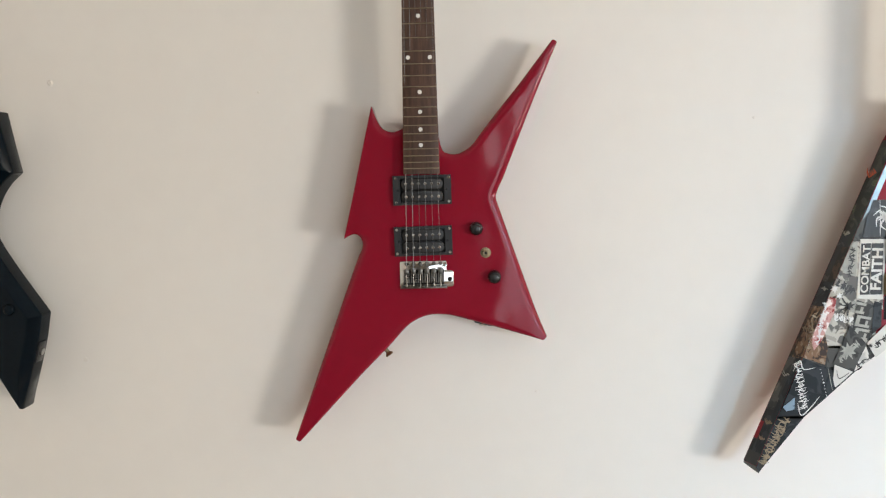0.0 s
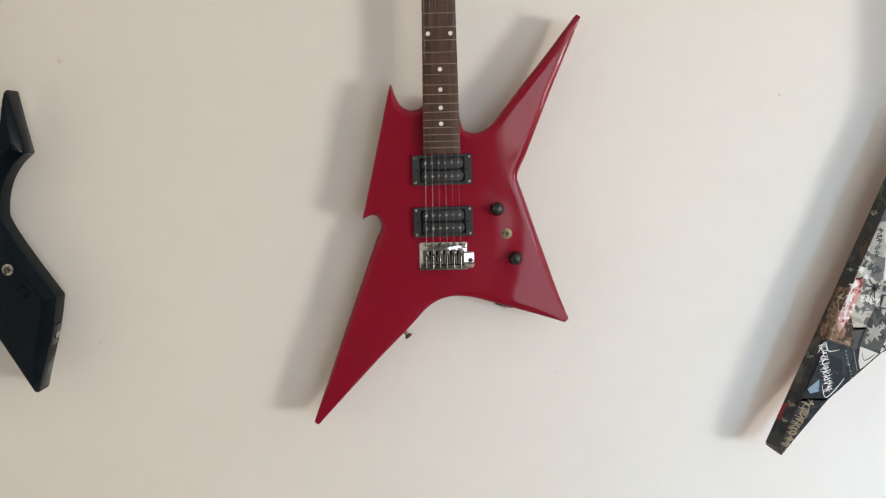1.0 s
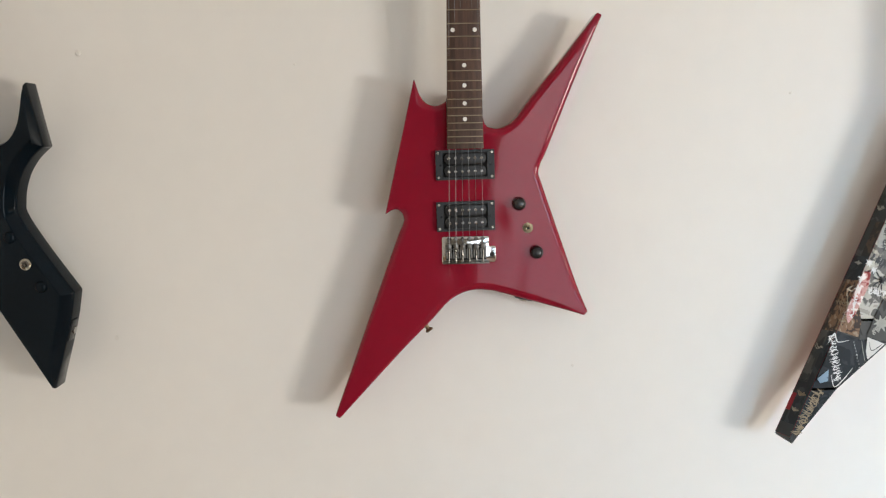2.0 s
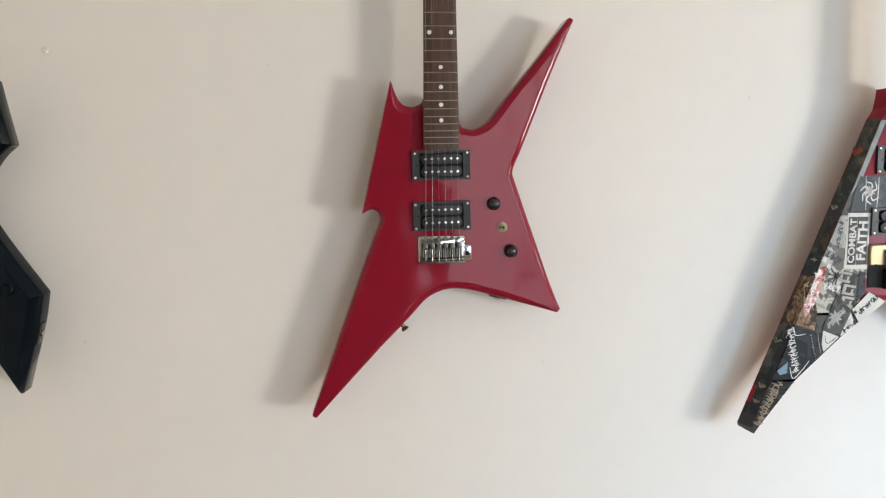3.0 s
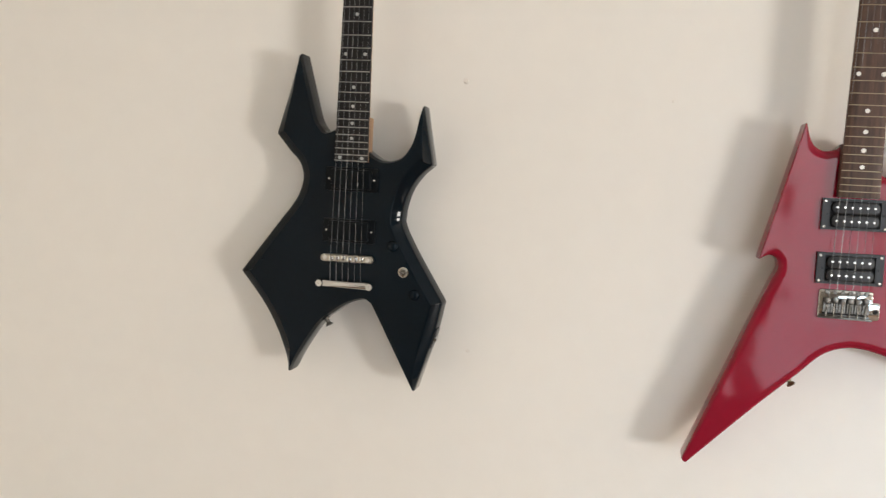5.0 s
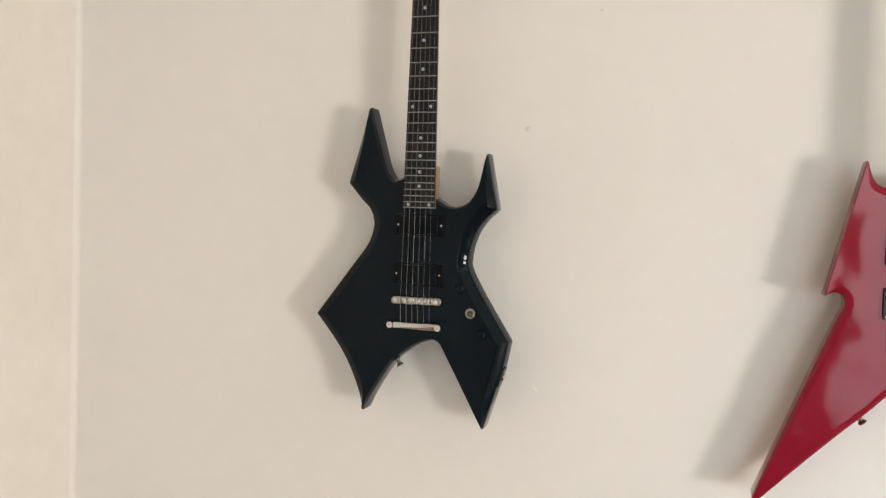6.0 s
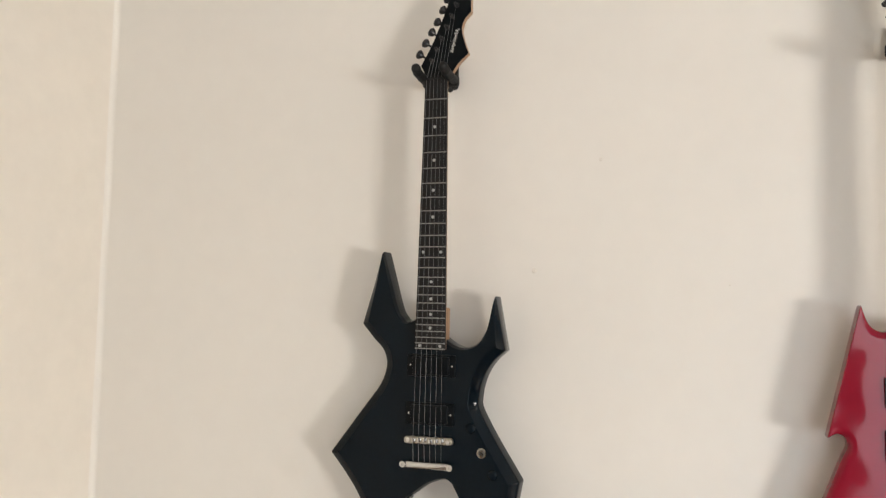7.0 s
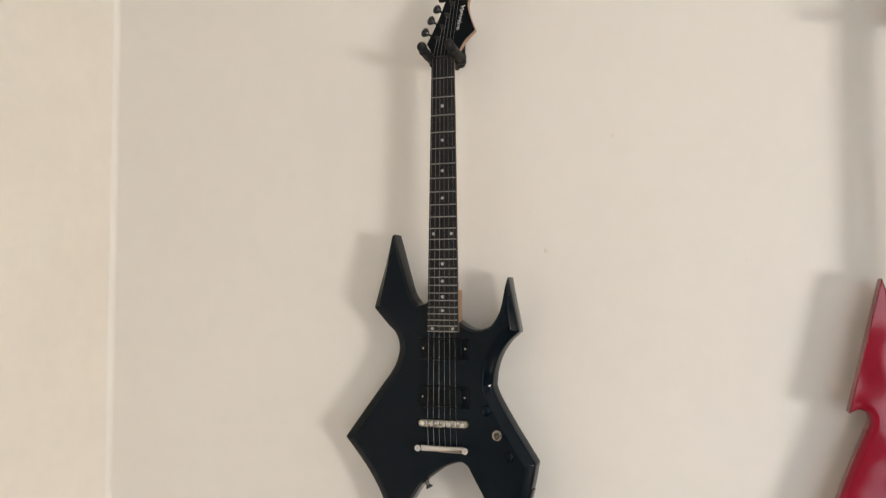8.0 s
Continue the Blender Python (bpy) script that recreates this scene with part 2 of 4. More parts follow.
ROUND_EDGE = [(1.0, 0.0), (0.30, 0.03), (0.06, 0.10), (0.0, 0.22), (0.0, 0.80), (0.05, 0.88), (0.18, 0.94), (0.42, 0.98), (0.75, 0.998), (1.0, 1.0), (1.1, 1.0)]
CHAMFER_EDGE = [(0.35, 0.0), (0.12, 0.02), (0.0, 0.07), (0.0, 0.70), (0.03, 0.75), (0.10, 0.79), (0.20, 0.82), (0.76, 0.945), (0.87, 0.968), (0.96, 0.990), (1.04, 1.0), (1.12, 1.0)]


def fret_at(n, scale):
    return scale * (1 - 2 ** (-n / 12))


def neck(guitar, nut, scale, frets, x, y_top, end, w_nut, w_end, board_mat, back_mat, dot_mat, dot_r=0.0032, last_double=False, dot_x=0.0, last_dot=24, fret_mat=None):
    """A bolted neck with a fingerboard, frets, inlaid dots and a nut; x is the centre line."""
    span = nut - end

    def half(z):
        return (w_nut + (w_end - w_nut) * (nut - z) / span) / 2

    bm = bmesh.new()
    rows = []
    prof = [(-1, 0.0), (-0.97, 0.35), (-0.8, 0.72), (-0.45, 0.95), (0, 1.0), (0.45, 0.95), (0.8, 0.72), (0.97, 0.35), (1, 0.0)]
    for z, depth in ((nut + 0.0015, 0.016), (nut, 0.0155), (nut - span * 0.4, 0.0165), (end, 0.018)):
        h = half(z) - 0.0004
        rows.append([bm.verts.new((x + h * u, y_top + 0.005 + depth * v, z)) for u, v in prof])
    for a, b in zip(rows, rows[1:]):
        for k in range(len(prof) - 1):
            bm.faces.new((a[k], a[k + 1], b[k + 1], b[k]))
    bm.faces.new([r[0] for r in rows] + [r[-1] for r in rows][::-1])
    bm.faces.new(rows[0])
    bm.faces.new(rows[-1][::-1])
    part("neck", bm, back_mat, guitar, angle=50)
    bm = bmesh.new()
    secs = []
    for z in (nut - 0.001, end):
        h = half(z)
        secs.append([bm.verts.new((x + h * u, y_top + dy, z)) for u, dy in ((-1, 0.005), (-1, 0.0012), (-0.94, 0.0004), (-0.5, 0.0), (0, -0.0002), (0.5, 0.0), (0.94, 0.0004), (1, 0.0012), (1, 0.005))])
    a, b = secs
    for k in range(len(a)):
        j = (k + 1) % len(a)
        bm.faces.new((a[k], a[j], b[j], b[k]))
    bm.faces.new(a)
    bm.faces.new(b[::-1])
    board = part("fingerboard", bm, board_mat, guitar)
    for n in range(1, frets + 1):
        z = nut - fret_at(n, scale)
        h = half(z) - 0.0006
        bm = bmesh.new()
        box(bm, x - h, x + h, y_top - 0.0010, y_top + 0.001, z - 0.0008, z + 0.0008, 0.0004, segments=1)
        part("fret", bm, fret_mat or FRETWIRE, board)
    for n in (3, 5, 7, 9, 12, 15, 17, 19, 21, 24):
        if n > min(frets, last_dot):
            break
        z = nut - (fret_at(n, scale) + fret_at(n - 1, scale)) / 2
        two = n == 12 or (n == 24 and last_double)
        for dx in ((-0.0165 * (1.15 if n == 24 else 1), 0.0165 * (1.15 if n == 24 else 1)) if two else (0.0,)):
            bm = bmesh.new()
            tube(bm, (x + dx + dot_x, y_top + 0.001, z), (x + dx + dot_x, y_top - 0.0006, z), dot_r, n=16)
            part("inlay_dot", bm, dot_mat, board)
    bm = bmesh.new()
    box(bm, x - w_nut / 2, x + w_nut / 2, y_top - 0.003, y_top + 0.004, nut - 0.001, nut + 0.004, 0.0008)
    part("nut", bm, PLASTIC, guitar)
    return half


def strings(guitar, xs_low, z_low, xs_high, z_high, y_low, y_high, gauges=(0.00042, 0.00037, 0.00032, 0.00026, 0.00023, 0.00020), far=None):
    for k in range(6):
        bm = bmesh.new()
        xa = xs_low[0] + (xs_low[1] - xs_low[0]) * k / 5
        xb = xs_high[0] + (xs_high[1] - xs_high[0]) * k / 5
        tube(bm, (xa, y_low, z_low), (xb, y_high, z_high), gauges[k], n=6)
        if far:
            tube(bm, (xb, y_high, z_high), far[k], gauges[k], n=6)
        part("string", bm, STEEL, guitar)


def screw(name, at, r, parent, mat=NICKEL, proud=0.0012):
    bm = bmesh.new()
    lathe(bm, [(r, -0.0005), (r, proud * 0.5), (r * 0.7, proud), (r * 0.25, proud), (r * 0.2, proud * 0.6)], at, 12)
    return part(name, bm, mat, parent)


# ---- the room ----
LEFT, RIGHT, TOP = -1.568, 6.0, 2.75


def setting(name, bm, mat, label, category="wall"):
    ob = part(name, bm, mat, None)
    return tagged(ob, label, category, kind="structure")


setting("wall_north", box(bmesh.new(), LEFT - 0.2, RIGHT + 0.2, 0.0, 0.15, 0.0, TOP), PLASTER, "cream painted plaster wall with hung guitars")
setting("wall_west", box(bmesh.new(), LEFT - 0.15, LEFT, BACK - 0.2, -0.0005, 0.0, TOP), WEST_PAINT, "warm cream plaster side wall meeting the guitar wall")
setting("wall_east", box(bmesh.new(), RIGHT, RIGHT + 0.15, BACK - 0.2, -0.0005, 0.0, TOP), PLASTER, "plain cream plaster wall closing the room")
setting("floor", box(bmesh.new(), LEFT - 0.15, RIGHT + 0.15, BACK - 0.2, 0.15, -0.12, -0.001), FLOOR, "brown wooden floor of the room", "floor")
setting("ceiling", box(bmesh.new(), LEFT - 0.15, RIGHT + 0.15, BACK - 0.2, 0.15, TOP + 0.001, TOP + 0.15), CEILING, "plain white painted ceiling", "ceiling")

# The unseen wall behind the camera, darkened for reflections, with its three lamp openings.
bm = bmesh.new()
(a0, a1, a2, a3), (b0, b1, b2, b3), (c0, c1, c2, c3) = WIN_A, WIN_B, ADDED_WIN
for x0, x1, z0, z1 in ((LEFT, b0, 0, TOP), (b1, c0, 0, TOP), (c1, a0, 0, TOP), (a1, RIGHT, 0, TOP), (b0, b1, 0, b2), (b0, b1, b3, TOP), (c0, c1, 0, c2), (c0, c1, c3, TOP), (a0, a1, 0, a2), (a0, a1, a3, TOP)):
    box(bm, x0, x1, BACK - 0.2, BACK, z0, z1)
setting("wall_south", bm, BACK_PAINT, "unseen closing wall, dark taupe to dim reflections, with three window openings")
# The third window is added for the cool lamp.
for n, (x0, x1, z0, z1) in enumerate((WIN_A, WIN_B, ADDED_WIN), 1):
    w = tagged(new("window_%d" % n), "unseen white framed tall window holding an area lamp", "window", kind="structure")
    w.location = ((x0 + x1) / 2, BACK - 0.06, z0)
    hw, hh = (x1 - x0) / 2, z1 - z0
    bm = bmesh.new()
    for s in (-1, 1):
        box(bm, s * hw - 0.035, s * hw + 0.035, -0.02, 0.03, 0, hh)
    for z in (0.0, hh - 0.07):
        box(bm, -hw + 0.035, hw - 0.035, -0.02, 0.03, z, z + 0.07)
    part("window_frame", bm, FRAME_WHITE, w)
    part("mullion", box(bm=bmesh.new(), x0=-0.03, x1=0.03, y0=-0.015, y1=0.025, z0=0.07, z1=hh - 0.07), mat=FRAME_WHITE, parent=w)

# The soft plaster cove in the corner.
bm = bmesh.new()
R = 0.011
ring = [(LEFT + R - R * math.cos(a), -R + R * math.sin(a)) for a in np.linspace(0, math.pi / 2, 7)]
cols = [[bm.verts.new((x, y, z)) for x, y in [(LEFT - 0.01, 0.01)] + ring] for z in (0.0, TOP)]
for k in range(len(cols[0])):
    j = (k + 1) % len(cols[0])
    bm.faces.new((cols[0][k], cols[0][j], cols[1][j], cols[1][k]))
setting("trim", bm, PLASTER, "rounded plaster cove in the wall corner", "trim")

# Filled screw holes and small paint lumps on the wall.
for x, z, r, depth in ((-0.600, 1.800, 0.0036, 0.0022), (-0.481, 2.001, 0.0028, 0.0008), (-0.263, 1.778, 0.0016, 0.0006),
                       (-0.571, 1.343, 0.003, 0.0007), (0.538, 1.721, 0.0018, 0.0008), (0.182, 1.275, 0.0018, 0.0008)):
    bm = bmesh.new()
    lathe(bm, [(r * 1.5, -0.0003), (r * 1.2, depth * 0.4), (r * 0.7, depth), (r * 0.3, depth * 0.7)], (0, 0, 0), 9)
    spot = part("filled_hole", bm, FILLER, None)
    spot.location = (x, 0, z)
    spot.rotation_euler = (0, x * 9, 0)
    tagged(spot, "small filled screw hole in the cream wall", "filled hole", "filled holes")


# ---- wall hooks ----
def wall_hook(x, z, reach, label, width=0.0265):
    """A wall plate, a stem and a padded two-pronged yoke that holds a headstock."""
    h = thing("guitar_hook", x, 0, z, label, "guitar hanger", "guitar hooks")
    part("wall_plate", box(bmesh.new(), -0.015, 0.015, -0.016, 0.0, -0.006, 0.048, 0.006), RUBBER, h)
    part("stem", tube(bmesh.new(), (0, -0.01, -0.006), (0, -reach + 0.018, -0.006), 0.0055), RUBBER, h)
    bm = bmesh.new()
    box(bm, -width - 0.008, width + 0.008, -reach + 0.012, -reach + 0.026, -0.016, 0.004, 0.004)
    part("yoke", bm, RUBBER, h)
    for s in (-1, 1):
        bm = bmesh.new()
        path = [Vector((s * width, -reach + 0.02, -0.006)), Vector((s * width, -reach - 0.012, -0.004)), Vector((s * width, -reach - 0.034, -0.001)), Vector((s * (width - 0.001), -reach - 0.045, 0.003))]
        for a, b in zip(path, path[1:]):
            tube(bm, a, b, 0.0085, n=14)
        for v in path[1:]:
            bmesh.ops.create_uvsphere(bm, u_segments=14, v_segments=8, radius=0.0088, matrix=Matrix.Translation(v))
        part("padded_prong", bm, RUBBER, h)
    return h


# ---- guitar fittings ----
def humbucker(guitar, x, z, y, w=0.090, h=0.0455, open_coils=True, lean=0.0):
    p = bmesh.new()
    m = Matrix.Translation((x, 0, z)) @ pose(0, 0, 0, 0, -lean, 0)
    inner_w, inner_h = w - 0.022, h - 0.008
    if open_coils:
        for x0, x1, z0, z1 in ((-w / 2, -inner_w / 2, -h / 2, h / 2), (inner_w / 2, w / 2, -h / 2, h / 2), (-inner_w / 2, inner_w / 2, -h / 2, -inner_h / 2), (-inner_w / 2, inner_w / 2, inner_h / 2, h / 2)):
            box(p, x0, x1, y - 0.006, y + 0.001, z0, z1, 0, m)
        ring = part("pickup", p, BOBBIN, guitar, "black open-coil pickup in a plastic ring")
        base = box(bmesh.new(), -inner_w / 2, inner_w / 2, y - 0.0005, y + 0.001, -inner_h / 2, inner_h / 2, 0, m)
        part("base_plate", base, SHADOW_GAP, ring)
        for s in (-1, 1):
            bm = bmesh.new()
            hw, r = inner_w / 2 - 0.002, 0.0088
            pts = [(math.cos(a) * r + (hw - r) * (1 if math.cos(a) > 0 else -1), math.sin(a) * r) for a in np.linspace(0.01, 2 * math.pi - 0.02, 22)]
            outline = [(Vector(q), None) for q in pts]
            slab(bm, outline, 0.001, -0.0095, [(0, 0), (0, 0.93), (0.6, 0.985), (1, 1)], 0.0012)
            bmesh.ops.transform(bm, matrix=m @ Matrix.Translation((0, y, s * 0.0096)), verts=bm.verts)
            part("coil", bm, BOBBIN, ring)
            for k in range(6):
                c = m @ Vector((-0.025 + 0.01 * k, y - 0.0092, s * 0.0100))
                screw("pole_screw", c, 0.0020, ring, CHROME, 0.0008)
        for sx in (-1, 1):
            screw("height_screw", m @ Vector((sx * (w / 2 - 0.0075), y - 0.006, 0)), 0.0017, ring, PLASTIC, 0.0008)
            for sz in (-1, 1):
                screw("ring_screw", m @ Vector((sx * (w / 2 - 0.0042), y - 0.006, sz * (h / 2 - 0.0042))), 0.0022, ring, NICKEL)
        return ring
    bm = bmesh.new()
    box(bm, -w / 2, w / 2, y - 0.004, y + 0.001, -h / 2, h / 2, 0.0018, m)
    ring = part("pickup", bm, BLACK_FACE, guitar, "black covered pickup in a black ring")
    part("pickup_cover", box(bmesh.new(), -w / 2 + 0.011, w / 2 - 0.011, y - 0.0095, y - 0.001, -h / 2 + 0.0035, h / 2 - 0.0035, 0.0022, m), BLACK_FACE, ring)
    for sx in (-1, 1):
        screw("height_screw", m @ Vector((sx * (w / 2 - 0.0065), y - 0.004, 0)), 0.0019, ring, CHROME)
    return ring


def dome_knob(guitar, x, z, y, r=0.0105, height=0.016, mat=PLASTIC):
    bm = bmesh.new()
    lathe(bm, [(r, 0), (r * 1.02, 0.002), (r * 0.98, height * 0.45), (r * 0.88, height * 0.72), (r * 0.66, height * 0.9), (r * 0.35, height * 0.985), (r * 0.1, height)], (x, y, z), 24)
    return part("knob", bm, mat, guitar, "black domed control knob")


def toggle(guitar, x, z, y, lever=True):
    bm = bmesh.new()
    r = 0.0088 if lever else 0.0082
    lathe(bm, [(r, 0), (r, 0.0007), (r * 0.75, 0.0009)], (x, y, z), 24)
    t = part("toggle_switch", bm, NICKEL if lever else OLD_BRASS, guitar, "nickel switch with a hexagonal nut")
    if not lever:
        # Black plug paints the dark hole in the nut.
        part("lever", lathe(bmesh.new(), [(0.0024, 0.003), (0.0022, 0.0062), (0.001, 0.0066)], (x, y, z), 12), SHADOW_GAP, t)
    part("hex_nut", lathe(bmesh.new(), [(0.0062, 0), (0.0062, 0.0028), (0.0038, 0.003), (0.0038, 0.0052), (0.0022, 0.005), (0.002, 0.003)], (x, y - 0.0008, z), 6), DARK_STEEL if lever else OLD_BRASS, t)
    if lever:
        part("lever", tube(bmesh.new(), (x, y - 0.003, z), (x + 0.003, y - 0.013, z - 0.004), 0.0014, 0.0021, 10), NICKEL, t)
    return t


def strap_button(guitar, x, z, y, way, mat=OLD_BRASS):
    bm = bmesh.new()
    lathe(bm, [(0.0065, 0), (0.006, 0.0015), (0.0035, 0.003), (0.0032, 0.008), (0.0055, 0.0105), (0.0068, 0.012), (0.0062, 0.0135), (0.002, 0.0137)], (x, y, z), 16, way)
    return part("strap_button", bm, mat, guitar, "worn metal strap button")


def tuner(headstock, post, button, y_face, y_mid, size=0.0132):
    """A string post on the face, a shaft and an oval button beside the headstock."""
    bm = bmesh.new()
    lathe(bm, [(0.0048, 0), (0.0048, 0.0015), (0.003, 0.0018), (0.0026, 0.008), (0.003, 0.0105), (0.0015, 0.011)], (post[0], y_face, post[1]), 14)
    part("tuner_post", bm, BOBBIN, headstock)
    bm = bmesh.new()
    d = (Vector((button[0], y_mid, button[1])) - Vector((post[0], y_mid, post[1]))).normalized()
    a = Vector((post[0], y_mid, post[1]))
    b = Vector((button[0], y_mid, button[1]))
    tube(bm, a, b, 0.0022, n=10)
    lathe(bm, [(0.003, -0.006), (0.0055, -0.004), (size * 0.62, 0.0), (size * 0.66, 0.003), (size * 0.5, 0.006), (0.002, 0.007)], b, 14, d)
    for v in bm.verts:
        if (v.co - b).length < 0.012:
            v.co.y = y_mid + (v.co.y - y_mid) * 0.75
    part("tuning_button", bm, PLASTIC, headstock)


# ---- red guitar ----
GZ = 1.456
red = thing("electric_guitar", 0.0, 0, GZ, "glossy red pointed electric guitar hung on a wall hook", "electric guitar", "guitars on the wall")
RED_FRONT, RED_BACK = -0.072, -0.028
red_outline = [
    (-0.0750, 0.2925, 0.006), (-0.067, 0.269), (-0.058, 0.256), (-0.045, 0.251), (-0.032, 0.254), (-0.022, 0.262, 0.001), (0.024, 0.262, 0.001),
    (0.032, 0.224), (0.043, 0.216), (0.058, 0.216), (0.077, 0.227), (0.097, 0.252), (0.127, 0.289), (0.156, 0.324), (0.2150, 0.3960, 0.017),
    (0.171, 0.287), (0.149, 0.2325), (0.1275, 0.179), (0.1185, 0.160), (0.1150, 0.146), (0.119, 0.132), (0.138, 0.076), (0.158, 0.018), (0.175, -0.031), (0.192, -0.0800, 0.007),
    (0.063, -0.044), (0.032, -0.037), (0.008, -0.037), (-0.013, -0.044), (-0.031, -0.057), (-0.055, -0.083), (-0.098, -0.126, 0.02), (-0.2130, -0.2440, 0.016),
    (-0.129, -0.011, 0.02), (-0.105, 0.052), (-0.098, 0.067), (-0.0955, 0.077), (-0.098, 0.087), (-0.105, 0.0925), (-0.113, 0.092), (-0.124, 0.086, 0.001),
]


def blunt(points, tips, width, reach):
    """Cut each named sharp tip to a narrow rounded end that reaches a little past the cut."""
    done = []
    for k, p in enumerate(points):
        if k not in tips:
            done.append(p)
            continue
        tip = Vector(p[:2])
        sides = [(Vector(q[:2]) - tip).normalized() for q in (points[k - 1], points[(k + 1) % len(points)])]
        back = width / 2 / math.sin(sides[0].angle(sides[1]) / 2)
        out = -(sides[0] + sides[1]).normalized() * back * reach
        done += [(*(tip + d * back + out), TIP_ROUND) for d in sides]
    return done


red_outline = blunt(red_outline, [k for k, p in enumerate(red_outline) if len(p) == 3 and p[2] in (0.017, 0.016, 0.007)], 0.0085, 0.5)
bm = bmesh.new()
slab(bm, curve_outline(red_outline), RED_BACK, RED_FRONT, ROUND_EDGE, 0.0125, longest=3.0)
red_body = part("body", bm, RED, red, "glossy red lacquered pointed body", 40)
RED_SCALE, RED_NUT = 0.628, 0.6648
RED_TOP = -0.0875
neck(red, RED_NUT, RED_SCALE, 24, 0.0005, RED_TOP, 0.1850, 0.042, 0.0555, ROSEWOOD, RED_NECK, PEARL, last_dot=21)
part("neck_heel", box(bmesh.new(), -0.0265, 0.0275, RED_FRONT - 0.0105, RED_FRONT + 0.012, 0.186, 0.262, 0.002), RED_NECK, red)
humbucker(red, 0.0005, 0.1605, RED_FRONT, lean=0.6)
humbucker(red, 0.0005, 0.0815, RED_FRONT, lean=0.9)
for x, z in ((0.083, 0.099), (0.110, 0.023)):
    dome_knob(red, x, z, RED_FRONT)
toggle(red, 0.097, 0.061, RED_FRONT, lever=False)
strap_button(red, -0.066, -0.092, -0.050, (0.55, 0, -0.8))
# tremolo bridge
bm = bmesh.new()
plate = curve_outline([(-0.037, 0.050, 0.002), (0.036, 0.050, 0.002), (0.036, 0.0345, 0.001), (0.0465, 0.0345, 0.003), (0.0465, 0.009, 0.003), (-0.037, 0.009, 0.002)])
slab(bm, plate, RED_FRONT + 0.0005, RED_FRONT - 0.0035, [(0, 0), (0, 0.8), (0.6, 0.95), (1, 1)], 0.0008)
bridge = part("tremolo_bridge", bm, CHROME, red, "chrome tremolo bridge with six saddles")
# Black disc paints the shade inside the arm hole.
part("arm_socket", lathe(bmesh.new(), [(0.0036, -0.001), (0.0036, 0.0006), (0.003, 0.0008)], (0.0405, RED_FRONT - 0.0033, 0.0215), 14), SHADOW_GAP, bridge)
part("bridge_lip", box(bmesh.new(), -0.037, 0.036, RED_FRONT - 0.011, RED_FRONT - 0.003, 0.0080, 0.0098, 0.0006), DARK_STEEL, bridge)
# Flat black panel paints the shade between the saddles.
part("saddle_shade_panel", box(bmesh.new(), -0.0315, 0.0315, RED_FRONT - 0.0042, RED_FRONT - 0.003, 0.0135, 0.0375), SHADOW_GAP, bridge)
for k in range(6):
    x = -0.0265 + 0.0106 * k
    sad = bmesh.new()
    box(sad, x - 0.0038, x + 0.0038, RED_FRONT - 0.0115, RED_FRONT - 0.0045, 0.030 + 0.0012 * (k % 2), 0.0385 + 0.0012 * (k % 2), 0.001)
    for s in (-1, 1):
        box(sad, x + s * 0.0033 - 0.0012, x + s * 0.0033 + 0.0012, RED_FRONT - 0.0085, RED_FRONT - 0.0045, 0.0165, 0.031, 0.0004, segments=1)
    part("saddle", sad, DARK_STEEL, bridge)
    part("saddle_spring", tube(bmesh.new(), (x, RED_FRONT - 0.0075, 0.0105), (x, RED_FRONT - 0.0075, 0.030), 0.0010, n=8), DARK_STEEL, bridge)
    screw("bridge_screw", (x, RED_FRONT - 0.0035, 0.0462), 0.0032, bridge, DARK_STEEL, 0.002)
strings(red, (-0.0262, 0.0268), 0.034, (-0.0172, 0.0182), RED_NUT, RED_FRONT - 0.0125, RED_TOP - 0.002,
        far=[(-0.021 - 0.005 * k, -0.078 + 0.003 * k, RED_NUT + 0.030 + 0.021 * k) for k in range(6)])
# output socket on the lower edge
jp = part("jack_plate", box(bmesh.new(), -0.014, 0.014, -0.009, 0.009, -0.0018, 0.0008, 0.0008, Matrix.Translation((0.092, -0.050, -0.0535)) @ pose(0, 0, 0, 0, 14.0, 0)), PLASTIC, red, "black output jack plate")
part("jack_nut", lathe(bmesh.new(), [(0.0062, 0), (0.0062, 0.003), (0.004, 0.0032)], (0.0915, -0.050, -0.0550), 6, (-0.24, 0, -0.97)), NICKEL, jp)


def lean_back(z0, slope):
    return lambda z: max(0.0, z - z0) * slope


red_head = [(-0.0215, RED_NUT + 0.002, 0.001), (-0.0235, 0.705), (-0.0255, 0.735), (-0.031, 0.766), (-0.040, 0.795), (-0.058, 0.840, 0.002), (-0.026, 0.848, 0.004), (0.012, 0.800), (0.022, 0.735), (0.0225, RED_NUT + 0.002, 0.001)]
bm = bmesh.new()
slab(bm, curve_outline(red_head), RED_TOP + 0.018, RED_TOP + 0.0045, [(0.6, 0), (0, 0.1), (0, 0.9), (0.6, 1)], 0.0012, lean_back(RED_NUT, 0.10))
rh = part("headstock", bm, BLACK, red, "dark pointed headstock")
for k in range(6):
    z = RED_NUT + 0.030 + 0.021 * k
    tuner(rh, (-0.021 - 0.005 * k, z), (0.038 - 0.003 * k, z + 0.004), RED_TOP + 0.0045 + 0.1 * (z - RED_NUT), RED_TOP + 0.012 + 0.1 * (z - RED_NUT))
wall_hook(0.0, GZ + 0.694, 0.080, "black padded wall hook holding the red guitar")

